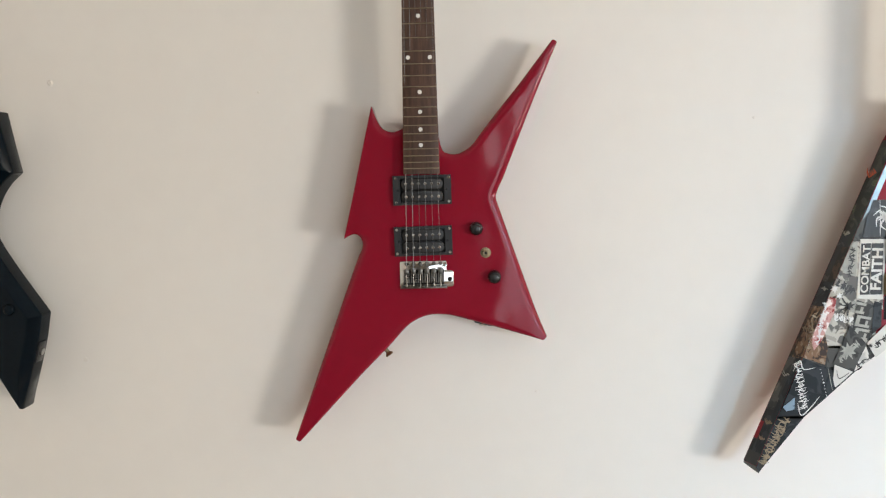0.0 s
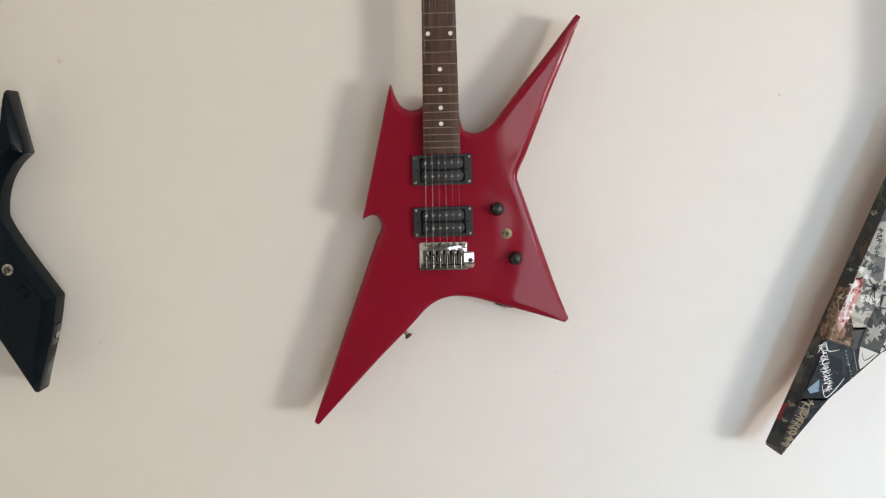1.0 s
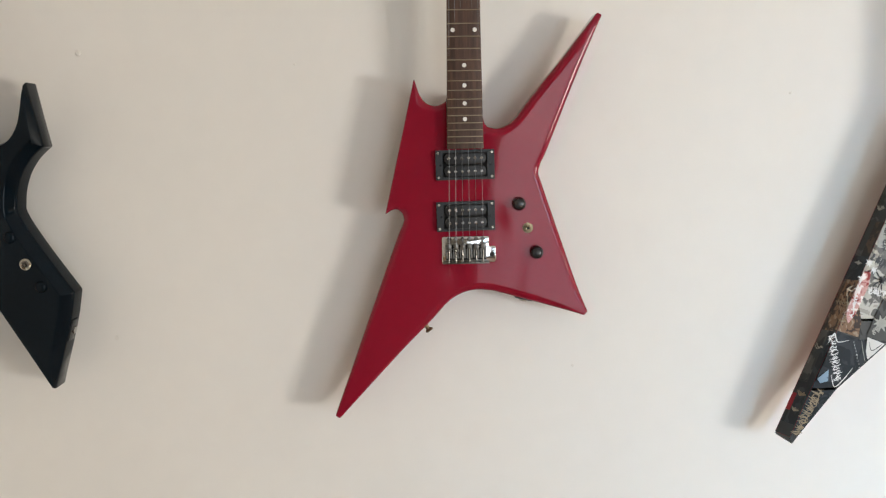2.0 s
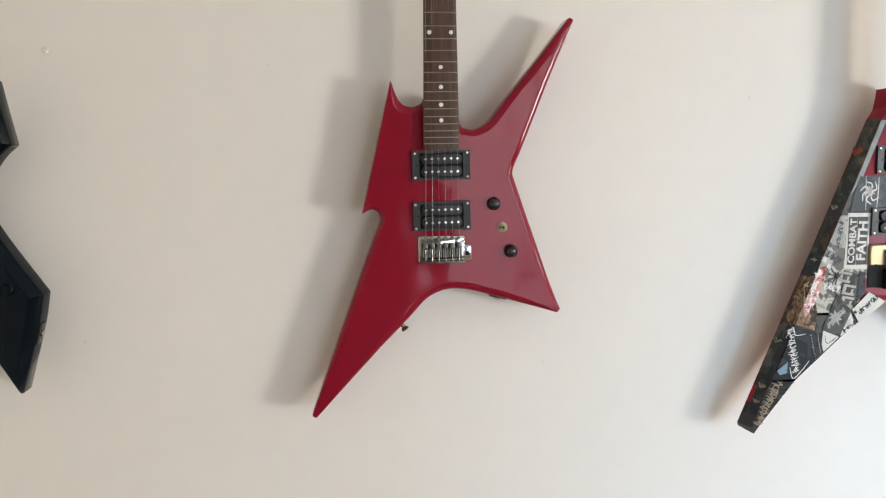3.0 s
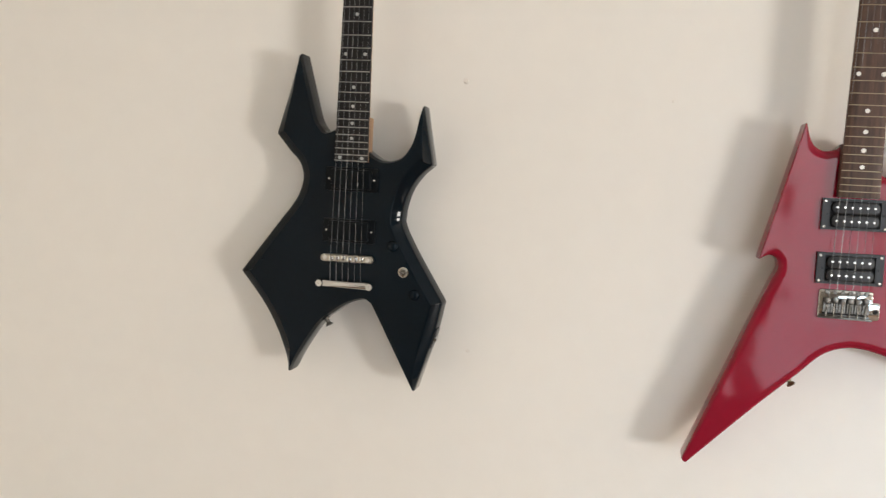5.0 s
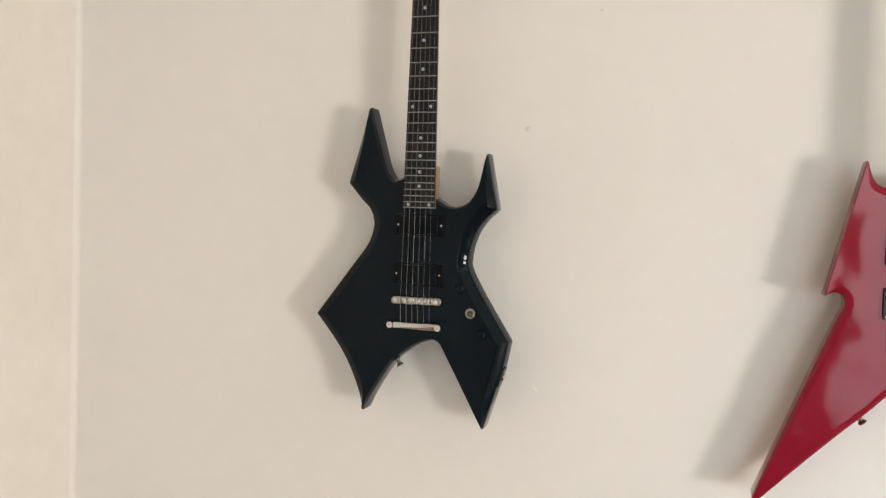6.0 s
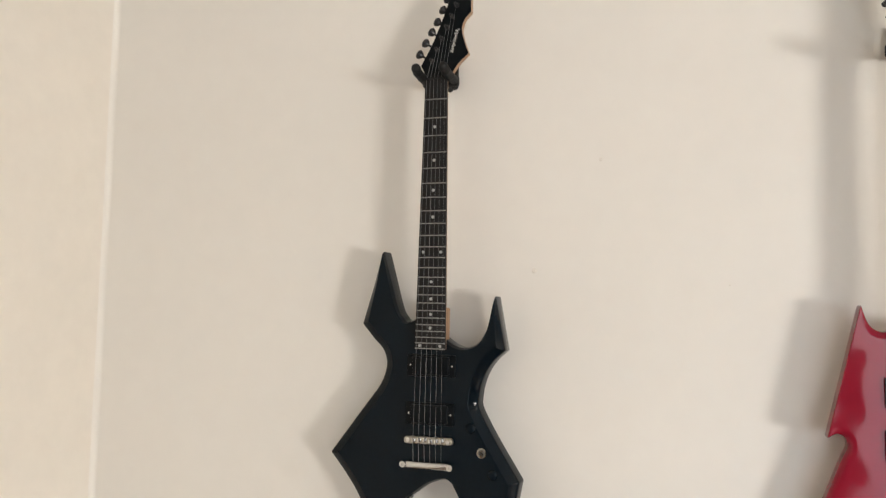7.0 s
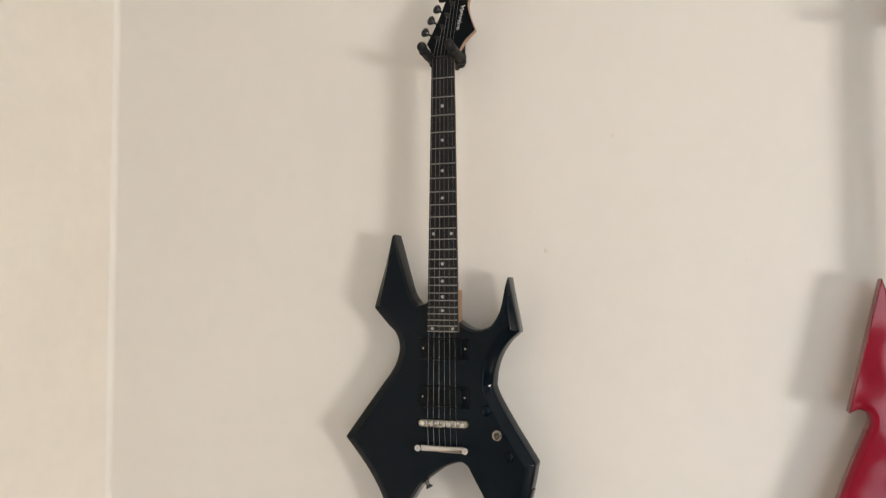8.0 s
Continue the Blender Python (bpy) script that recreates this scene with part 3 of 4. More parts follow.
# ---- black guitar ----
BX = -0.766
black = thing("electric_guitar", BX, 0, GZ, "black sharp-horned electric guitar hung on a wall hook", "electric guitar", "guitars on the wall")
BL_FRONT, BL_BACK = -0.079, -0.035
black_outline = [
    (-0.102, 0.375, 0.0015), (-0.084, 0.313), (-0.071, 0.270), (-0.062, 0.255), (-0.051, 0.246), (-0.030, 0.254, 0.001), (0.028, 0.213, 0.001),
    (0.038, 0.207), (0.051, 0.203), (0.066, 0.204), (0.082, 0.212), (0.095, 0.231), (0.103, 0.253), (0.113, 0.296, 0.0015), (0.132, 0.200, 0.0015),
    (0.114, 0.184), (0.099, 0.163), (0.0895, 0.139), (0.0855, 0.115), (0.0875, 0.096), (0.113, 0.050), (0.161, -0.024, 0.0015), (0.150, -0.078), (0.121, -0.177, 0.0015),
    (0.040, -0.036, 0.004), (0.026, -0.030), (-0.001, -0.039), (-0.025, -0.056), (-0.050, -0.078), (-0.084, -0.132), (-0.101, -0.166, 0.001),
    (-0.112, -0.131), (-0.1265, -0.097), (-0.1465, -0.062), (-0.170, -0.031), (-0.1985, 0.002, 0.0015),
    (-0.130, 0.094), (-0.1095, 0.121), (-0.0975, 0.142), (-0.0915, 0.165), (-0.0935, 0.182), (-0.101, 0.197), (-0.1165, 0.212), (-0.1415, 0.240, 0.0015),
]


def outer_bevel(p):
    """The wide bevel runs along the two outer flanks; the crotch and the neck cutaways are nearly square."""
    crotch = p.y < -0.025 and -0.096 < p.x < 0.118 and not (p.x > 0.1 and p.y > -0.1)
    cutaway = p.y > 0.195 and -0.098 < p.x < 0.110
    return 0.22 if crotch or cutaway else 1.0


bm = bmesh.new()
slab(bm, curve_outline(black_outline), BL_BACK, BL_FRONT, CHAMFER_EDGE, 0.0165, longest=3.2, share=outer_bevel)
black_body = part("body", bm, BLACK, black, "glossy black bevelled body with four sharp horns", 36)
BL_SCALE, BL_NUT, BL_TOP = 0.647, 0.6852, -0.0925
neck(black, BL_NUT, BL_SCALE, 24, 0.0, BL_TOP, 0.1985, 0.042, 0.0575, EBONY, MAPLE, GREY_PEARL, 0.0028, last_double=True, fret_mat=FRET_SILVER)
part("neck_heel", box(bmesh.new(), -0.0275, 0.0235, BL_FRONT - 0.0085, -0.05, 0.199, 0.273, 0.003), MAPLE, black, "bare maple bolt-on heel")
humbucker(black, 0.000, 0.1695, BL_FRONT, 0.091, 0.039, False, 0.3)
humbucker(black, -0.001, 0.0845, BL_FRONT, 0.091, 0.039, False, 0.3)
# bridge with six saddles and a stop bar on two studs
bm = bmesh.new()
pts = [(math.cos(a) * 0.0062 + (0.0395 if math.cos(a) > 0 else -0.0395), math.sin(a) * 0.0062) for a in np.linspace(0.01, 2 * math.pi - 0.02, 22)]
slab(bm, [(Vector(q), None) for q in pts], -0.004, -0.013, [(0.5, 0), (0, 0.1), (0, 0.85), (1, 1)], 0.0012)
bmesh.ops.transform(bm, matrix=Matrix.Translation((0.0, BL_FRONT, 0.0390)) @ pose(0, 0, 0, 0, -0.8, 0), verts=bm.verts)
tom = part("bridge", bm, NICKEL, black, "chrome bridge with six saddles")
for s in (-1, 1):
    part("bridge_post", tube(bmesh.new(), (s * 0.037, BL_FRONT + 0.001, 0.039), (s * 0.037, BL_FRONT - 0.0145, 0.039), 0.0036, n=14), CHROME, tom)
for k in range(6):
    x = -0.0262 + 0.0105 * k
    bm = bmesh.new()
    box(bm, x - 0.0034, x + 0.0034, BL_FRONT - 0.0165, BL_FRONT - 0.011, 0.0345 + 0.001 * (k % 3), 0.0425 + 0.001 * (k % 3), 0.0014)
    part("saddle", bm, CHROME, tom)
bm = bmesh.new()
pts = [(math.cos(a) * 0.0068 + (0.040 if math.cos(a) > 0 else -0.040), math.sin(a) * 0.0068) for a in np.linspace(0.01, 2 * math.pi - 0.02, 22)]
slab(bm, [(Vector(q), None) for q in pts], -0.004, -0.015, [(0.6, 0), (0, 0.2), (0, 0.4), (0.10, 0.62), (0.3, 0.81), (0.6, 0.94), (1, 1)], 0.0060)
bmesh.ops.transform(bm, matrix=Matrix.Translation((-0.0015, BL_FRONT, -0.0045)) @ pose(0, 0, 0, 0, -0.5, 0), verts=bm.verts)
tail = part("tailpiece", bm, CHROME, black, "chrome stop bar tailpiece")
for s in (-1, 1):
    part("stud", lathe(bmesh.new(), [(0.0066, 0.0), (0.0066, 0.015), (0.0056, 0.0172), (0.0018, 0.0172), (0.0015, 0.0158)], (s * 0.0435 - 0.0015, BL_FRONT, -0.0045), 18), CHROME, tail)
toggle(black, 0.095, 0.0225, BL_FRONT)
for x, z in ((0.075, 0.064), (0.116, -0.013)):
    dome_knob(black, x, z, BL_FRONT, 0.0090, 0.006, BLACK)
strap_button(black, -0.0435, -0.0695, -0.057, (0.5, 0, -0.85), DARK_STEEL)
jp = part("jack_plate", box(bmesh.new(), -0.0008, 0.0018, -0.011, 0.011, -0.017, 0.017, 0.0007, Matrix.Translation((0.1485, -0.056, -0.085)) @ pose(0, 0, 0, 0, 16.0, 0)), PLASTIC, black, "black output jack plate")
part("jack_nut", lathe(bmesh.new(), [(0.0062, 0), (0.0062, 0.003), (0.004, 0.0035)], (0.150, -0.056, -0.085), 6, (0.96, 0, -0.28)), CHROME, jp)
# headstock
black_head = [(-0.0215, BL_NUT + 0.002, 0.001), (-0.0245, 0.700), (-0.0325, 0.7145, 0.002), (-0.0245, 0.729), (-0.011, 0.757), (-0.0015, 0.781), (0.009, 0.810), (0.0175, 0.834), (0.032, 0.852), (0.047, 0.860), (0.0585, 0.858, 0.003),
              (0.060, 0.810, 0.0015), (0.048, 0.797), (0.0435, 0.779), (0.0485, 0.757), (0.058, 0.732, 0.001), (0.040, 0.716, 0.004), (0.0215, BL_NUT + 0.002, 0.001)]
bm = bmesh.new()
slab(bm, curve_outline(black_head), BL_TOP + 0.019, BL_TOP + 0.0065, [(0.6, 0), (0, 0.1), (0, 1.0)], 0.0012, lean_back(BL_NUT, 0.06))
bh = part("headstock", bm, MAPLE, black, "beaked maple headstock with a black face")
bm = bmesh.new()
slab(bm, curve_outline(black_head), BL_TOP + 0.0065, BL_TOP + 0.0048, [(0.0, 0), (0, 0.7), (0.6, 1)], 0.001, lean_back(BL_NUT, 0.06))
part("face_veneer", bm, BLACK_FACE, bh)
posts = [(-0.0105 + 0.0086 * k, 0.722 + 0.0206 * k) for k in range(6)]
buttons = [(-0.0375, 0.738), (-0.0265, 0.759), (-0.0155, 0.779), (-0.0055, 0.798), (0.0045, 0.820), (0.0125, 0.840)]
for (px, pz), bt in zip(posts, buttons):
    tuner(bh, (px, pz), bt, BL_TOP + 0.0048 + 0.06 * (pz - BL_NUT), BL_TOP + 0.013 + 0.06 * (pz - BL_NUT))
strings(black, (-0.0262, 0.0263), 0.039, (-0.0172, 0.0172), BL_NUT, BL_FRONT - 0.0172, BL_TOP - 0.002,
        far=[(px, BL_TOP + 0.001 + 0.06 * (pz - BL_NUT), pz) for px, pz in posts])
for k in range(6):
    bm = bmesh.new()
    x = -0.0262 + 0.0105 * k
    tube(bm, (x, BL_FRONT - 0.0172, 0.039), (x, BL_FRONT - 0.013, -0.004), (0.00042, 0.00037, 0.00032, 0.00026, 0.00023, 0.00020)[k], n=6)
    part("string", bm, STEEL, black)
# the maker's mark: a slanting row of thin white strokes
WHITE_INK = material("white_ink", (0.72, 0.72, 0.70), 0.5, vary=0.05)
BLACK_INK = material("black_ink", (0.012, 0.012, 0.013), 0.5, vary=0.1)
wall_hook(BX, GZ + 0.694, 0.083, "black padded wall hook holding the black guitar")


def strokes(parent, name, x, z, y, length, height, count, turn, mat, seed, tilt=0.0, width=0.0012):
    """A row of thin bars of uneven slant, in place of writing that cannot be read."""
    rng = random.Random(seed)
    bm = bmesh.new()
    base = Matrix.Translation((x, y, z)) @ pose(0, 0, 0, tilt, 0, 0) @ pose(0, 0, 0, 0, -turn, 0)
    for k in range(count):
        u = -length / 2 + length * (k + 0.5) / count
        h = height * rng.uniform(0.45, 1.0)
        m = base @ Matrix.Translation((u, 0, rng.uniform(-0.1, 0.1) * height)) @ pose(0, 0, 0, 0, rng.uniform(-35, 35), 0)
        box(bm, -width / 2, width / 2, -0.0003, 0.0003, -h / 2, h / 2, 0, m)
    return part(name, bm, mat, parent)


strokes(bh, "maker_mark", 0.031, 0.757, BL_TOP + 0.0046 + 0.06 * 0.07, 0.046, 0.0090, 13, 78, WHITE_INK, 3, tilt=-3.43, width=0.0009)
strokes(bh, "maker_mark", 0.031, 0.757, BL_TOP + 0.0046 + 0.06 * 0.07, 0.044, 0.0035, 9, 78, WHITE_INK, 4, tilt=-3.43, width=0.0008)

# ---- stickered guitar ----
VX = 0.772
vee = thing("electric_guitar", VX, 0, GZ, "crimson arrow-shaped electric guitar covered in worn stickers", "electric guitar", "guitars on the wall")
V_FRONT, V_BACK, V_EDGE = -0.078, -0.034, -0.0355


def lerp(a, b, t):
    return tuple(p + (q - p) * t for p, q in zip(a, b))


# Lines of one wing, from the shoulder to the tip: outer edge, ridge of the bevel, inner edge.
OUT0, OUT1 = (-0.044, 0.222), (-0.255, -0.294)
RID0, RID1 = (-0.045, 0.226), (-0.250, -0.288)
INNER = [(-0.2455, -0.3005), (-0.202, -0.240), (-0.144, -0.176), (-0.091, -0.133), (-0.040, -0.094), (-0.015, -0.078)]
INN0 = (0.0, -0.072)


def facet(s, w, lift=0.0):
    """A place on the bevelled side facet: s from shoulder to tip, w from the outer edge to the ridge."""
    o, r = lerp(OUT0, OUT1, s), lerp(RID0, RID1, s)
    x, z = lerp(o, r, w)
    return (x - lift * 0.6, V_EDGE + (V_FRONT - V_EDGE) * w - lift * 0.8, z)


STEPS = 14
bm = bmesh.new()
loops = [[], [], []]
for side in (1, -1):
    back = [(-0.028, 0.274), (-0.029, 0.262), (-0.033, 0.240)] + [lerp(OUT0, OUT1, k / STEPS) for k in range(STEPS + 1)] + [(-0.252, -0.2985)] + INNER
    front = [(-0.028, 0.274), (-0.028, 0.264), (-0.030, 0.246)] + [lerp(RID0, RID1, k / STEPS) for k in range(STEPS + 1)] + [(-0.246, -0.295)] + [(x - 0.0015, z + 0.0015) for x, z in INNER]
    rows = [(back, V_BACK), (back, V_EDGE), (front, V_FRONT)]
    for loop, (line, y) in zip(loops, rows):
        line = line + [(0.0, INN0[1])] if side == 1 else line[::-1]
        loop += [bm.verts.new((side * p[0], y, p[1])) for p in line]
for a, b in zip(loops, loops[1:]):
    for k in range(len(a)):
        j = (k + 1) % len(a)
        bm.faces.new((a[k], a[j], b[j], b[k]))
cap(bm, loops[0])
cap(bm, loops[2])
bmesh.ops.recalc_face_normals(bm, faces=bm.faces)
edges = [e for e in bm.edges if len(e.link_faces) == 2 and e.calc_face_angle(0) > 0.4]
bmesh.ops.bevel(bm, geom=edges, offset=0.0012, segments=2, affect="EDGES", profile=0.5, clamp_overlap=True)
part("body", bm, CRIMSON, vee, "crimson arrow-shaped body with bevelled wings", 30)
V_NUT, V_SCALE, V_TOP = 0.640, 0.628, -0.0935
neck(vee, V_NUT, V_SCALE, 22, 0.0, V_TOP, 0.187, 0.042, 0.056, ROSEWOOD, MAPLE, PEARL)
part("neck_heel", box(bmesh.new(), -0.028, 0.028, V_FRONT - 0.0105, -0.045, 0.187, 0.275, 0.003), MAPLE, vee)
humbucker(vee, -0.006, 0.1575, V_FRONT, 0.092, 0.046, True)
humbucker(vee, -0.010, 0.0555, V_FRONT, 0.092, 0.046, True)
bm = bmesh.new()
slab(bm, curve_outline([(-0.058, 0.018, 0.004), (0.050, 0.018, 0.004), (0.050, -0.018, 0.004), (-0.058, -0.018, 0.004)]), V_FRONT + 0.001, V_FRONT - 0.008, [(0, 0), (0, 0.8), (1, 1)], 0.0015)
vb_ = part("locking_bridge", bm, BRASS, vee, "gold-plated locking tremolo bridge")
for k in range(6):
    x = -0.0262 + 0.0105 * k
    part("saddle", box(bmesh.new(), x - 0.0043, x + 0.0043, V_FRONT - 0.0155, V_FRONT - 0.007, -0.020, 0.009, 0.0012), BRASS, vb_)
# Flat black panel paints the cavity's darkness; nothing is cut out.
part("bridge_cavity_shade", box(bmesh.new(), -0.056, 0.052, V_FRONT - 0.0012, V_FRONT + 0.002, -0.056, -0.0185, 0.001), SHADOW_GAP, vee)
for k in range(6):
    x = -0.0262 + 0.0105 * k
    part("fine_tuner", box(bmesh.new(), x - 0.0036, x + 0.0036, V_FRONT - 0.012, V_FRONT - 0.0012, -0.058, -0.024, 0.001), PLASTIC, vb_)
strings(vee, (-0.0262, 0.0263), 0.004, (-0.0172, 0.0172), V_NUT, V_FRONT - 0.016, V_TOP - 0.002)
vee_head = [(-0.0215, V_NUT + 0.002, 0.001), (-0.030, 0.70), (-0.045, 0.79, 0.002), (0.0, 0.83, 0.002), (0.045, 0.79, 0.002), (0.030, 0.70), (0.0215, V_NUT + 0.002, 0.001)]
bm = bmesh.new()
slab(bm, curve_outline(vee_head), V_TOP + 0.018, V_TOP + 0.0045, [(0.6, 0), (0, 0.1), (0, 0.9), (0.6, 1)], 0.0012, lean_back(V_NUT, 0.1))
part("headstock", bm, CRIMSON, vee, "crimson pointed headstock")
part("strap_button", lathe(bmesh.new(), [(0.0055, 0), (0.003, 0.002), (0.003, 0.006), (0.006, 0.009), (0.002, 0.011)], (-0.087, -0.056, -0.131), 14, (0.7, 0, -0.7)), PLASTIC, vee, "black strap button")
wall_hook(VX, GZ + 0.668, 0.085, "black padded wall hook holding the stickered guitar")

# Stickers: thin printed pieces laid on the facet and on the front.
# Camouflage, smoky and navy inks are lightened to hold the facet's sheen.
CAMO = printed("camouflage_print", (0.022, 0.025, 0.021), (0.055, 0.060, 0.048), 34, 0.5, extra=(0.11, 0.12, 0.07))
BROWN_PRINT = printed("brown_print", (0.045, 0.03, 0.022), (0.20, 0.115, 0.065), 70, 0.47, extra=(0.30, 0.22, 0.15))
UMBER_PRINT = printed("umber_print", (0.022, 0.018, 0.015), (0.075, 0.048, 0.032), 50, 0.5, extra=(0.12, 0.09, 0.07))
ROSE_PRINT = printed("rose_foil_print", (0.30, 0.06, 0.06), (0.60, 0.34, 0.31), 60, 0.42, rough=0.15, coat=0.5, extra=(0.86, 0.78, 0.75))
PALE_PRINT = printed("pale_torn_paper", (0.13, 0.125, 0.115), (0.50, 0.48, 0.42), 40, 0.44, extra=(0.34, 0.32, 0.28))
SLATE = printed("slate_print", (0.055, 0.06, 0.064), (0.085, 0.095, 0.10), 24, 0.5)
NAVY = printed("navy_print", (0.014, 0.017, 0.020), (0.030, 0.035, 0.040), 40, 0.5)
SMOKE = printed("smoky_print", (0.03, 0.032, 0.031), (0.072, 0.072, 0.066), 30, 0.5, extra=(0.13, 0.12, 0.10))
GREY_BACK = printed("grey_print", (0.035, 0.035, 0.034), (0.075, 0.075, 0.07), 40, 0.5)
PAPER = printed("white_paper", (0.50, 0.49, 0.45), (0.66, 0.65, 0.60), 14, 0.35)
STONE_INK = material("stone_grey_ink", (0.34, 0.335, 0.29), 0.5, vary=0.25, scale=60)
TAN_INK = material("tan_ink", (0.25, 0.19, 0.115), 0.5, vary=0.25, scale=70)
ORANGE_INK = material("orange_ink", (0.50, 0.085, 0.03), 0.5, vary=0.15)
TAPE = material("clear_glossy_tape", (0.19, 0.20, 0.185), 0.18, coat=0.6, vary=0.25, scale=60)
BLUE_PRINT = printed("blue_print", (0.08, 0.12, 0.17), (0.22, 0.31, 0.40), 50, 0.5)


def sheet(corners, mat, label="", thick=0.0004):
    """A thin curling piece of printed paper through the given corners."""
    bm = bmesh.new()
    top = [bm.verts.new(c) for c in corners]
    low = [bm.verts.new((c[0], c[1] + thick, c[2])) for c in corners]
    n = len(top)
    bm.faces.new(top)
    bm.faces.new(low[::-1])
    for k in range(n):
        bm.faces.new((top[k], top[(k + 1) % n], low[(k + 1) % n], low[k]))
    return part("sticker", bm, mat, vee, label)


def facet_sticker(s0, s1, w0, w1, mat, label="", lift=0.0012):
    n = 5
    w0, w1 = max(w0, 0.005), min(w1, 0.985)
    bm = bmesh.new()
    rows = [[[bm.verts.new(facet(s0 + (s1 - s0) * k / n, w, h)) for w in (w0, w1)] for k in range(n + 1)] for h in (lift, lift - 0.0005)]
    top, low = rows
    for k in range(n):
        bm.faces.new((top[k][0], top[k][1], top[k + 1][1], top[k + 1][0]))
        for w in (0, 1):
            bm.faces.new((top[k][w], top[k + 1][w], low[k + 1][w], low[k][w]))
    for k in (0, n):
        bm.faces.new((top[k][0], top[k][1], low[k][1], low[k][0]))
    return part("sticker", bm, mat, vee, label)


def front_sticker(points, mat, label="", layer=1):
    return sheet([(x, V_FRONT - 0.0006 * layer, z) for x, z in points], mat, label)


def ridge_x(z):
    return RID0[0] + (RID1[0] - RID0[0]) * (RID0[1] - z) / (RID0[1] - RID1[1])


def inner_x(z):
    for (x0, z0), (x1, z1) in zip(INNER, INNER[1:]):
        if z0 <= z <= z1:
            return x0 + (x1 - x0) * (z - z0) / (z1 - z0) - 0.002
    return INNER[0][0] - 0.002 if z < INNER[0][1] else 0.0


def wing_sticker(z0, z1, mat, label="", layer=1, x0=None, x1=None):
    """A piece on the front of the wing, from the ridge to the inner edge, unless narrower."""
    left = [(max(ridge_x(z), x0 if x0 is not None else -9), z) for z in (z0, z1)]
    right = [(min(inner_x(z) if z < -0.08 else 0.0, x1 if x1 is not None else 9), z) for z in (z1, z0)]
    return front_sticker(left + right, mat, label, layer)


def clipped(points):
    """Keep a piece on the flat of the wing."""
    return [(max(min(x, inner_x(z)), ridge_x(z) + 0.0005), z) for x, z in points]


facet_sticker(0.00, 0.13, 0.0, 1.0, CAMO, "dark camouflage sticker")
facet_sticker(0.125, 0.27, 0.0, 1.0, CAMO, "dark camouflage sticker", 0.0014)
facet_sticker(0.265, 0.33, 0.0, 1.0, SMOKE)
facet_sticker(0.325, 0.43, 0.0, 0.45, SMOKE)
facet_sticker(0.325, 0.43, 0.44, 1.0, UMBER_PRINT, "umber picture sticker", 0.0014)
facet_sticker(0.425, 0.51, 0.0, 1.0, NAVY)
facet_sticker(0.505, 0.665, 0.25, 1.0, BROWN_PRINT, "brown picture sticker", 0.0014)
facet_sticker(0.505, 0.665, 0.0, 0.26, UMBER_PRINT)
facet_sticker(0.66, 0.83, 0.0, 0.62, SMOKE)
facet_sticker(0.66, 0.83, 0.6, 1.0, NAVY, "", 0.0014)
facet_sticker(0.825, 0.965, 0.28, 1.0, NAVY)
facet_sticker(0.825, 0.87, 0.0, 0.29, NAVY)
facet_sticker(0.925, 0.965, 0.0, 0.29, NAVY)
facet_sticker(0.963, 1.0, 0.0, 1.0, BLACK_INK, "black wrapped tip", 0.0014)
sheet([(-0.2562, V_EDGE, -0.2955), (-0.2530, V_EDGE, -0.2998), (-0.2470, V_FRONT - 0.0008, -0.2962), (-0.2512, V_FRONT - 0.0008, -0.2885)], BLACK_INK)
sheet([(-0.2530, V_EDGE, -0.2998), (-0.2455, V_EDGE, -0.3018), (-0.2465, V_FRONT - 0.0008, -0.3002), (-0.2470, V_FRONT - 0.0008, -0.2962)], BLACK_INK)
# flat of the wing, from the shoulder down to the tip
front_sticker(clipped([(-0.049, 0.222), (-0.037, 0.222), (-0.056, 0.174), (-0.074, 0.128), (-0.094, 0.100)]), TAPE, "strip of clear glossy tape", 2)
wing_sticker(0.131, 0.066, GREY_BACK, "", 1, x1=-0.024)
wing_sticker(0.068, -0.040, PALE_PRINT, "torn pale paper sticker", 1, x1=-0.058)
wing_sticker(-0.036, -0.100, PALE_PRINT, "", 1, x1=-0.068)
wing_sticker(-0.096, -0.135, GREY_BACK, "", 1)
wing_sticker(-0.130, -0.212, NAVY, "", 1)
wing_sticker(-0.208, -0.292, NAVY, "", 1)
front_sticker(clipped([(-0.246, -0.283), (-0.235, -0.286), (-0.245, -0.299), (-0.250, -0.292)]), BLACK_INK, "", 2)
front_sticker([(-0.078, 0.131), (-0.024, 0.126), (-0.023, 0.074), (-0.093, 0.074), (-0.089, 0.098)], SLATE, "slate sticker with a white palm drawing", 3)
front_sticker(clipped([(-0.113, 0.066), (-0.100, 0.068), (-0.101, 0.012), (-0.121, 0.006), (-0.126, 0.030)]), STONE_INK, "torn grey sticker", 2)
front_sticker(clipped([(-0.124, 0.020), (-0.101, 0.012), (-0.099, -0.022), (-0.140, -0.020)]), PALE_PRINT, "torn pale paper sticker", 3)
front_sticker([(-0.099, -0.024), (-0.070, -0.034), (-0.077, -0.089), (-0.106, -0.084)], GREY_BACK, "grey sticker with pale block marks", 2)
front_sticker([(-0.072, -0.026), (-0.060, -0.030), (-0.060, -0.066), (-0.075, -0.080)], NAVY, "dark sticker scrap", 3)
front_sticker(clipped([(-0.131, -0.020), (-0.101, -0.026), (-0.108, -0.062), (-0.140, -0.075)]), PALE_PRINT, "pale sticker with a black drawing", 2)
front_sticker(clipped([(-0.170, -0.030), (-0.146, -0.022), (-0.150, -0.060), (-0.142, -0.100), (-0.146, -0.126), (-0.186, -0.114)]), BROWN_PRINT, "brown picture sticker", 2)
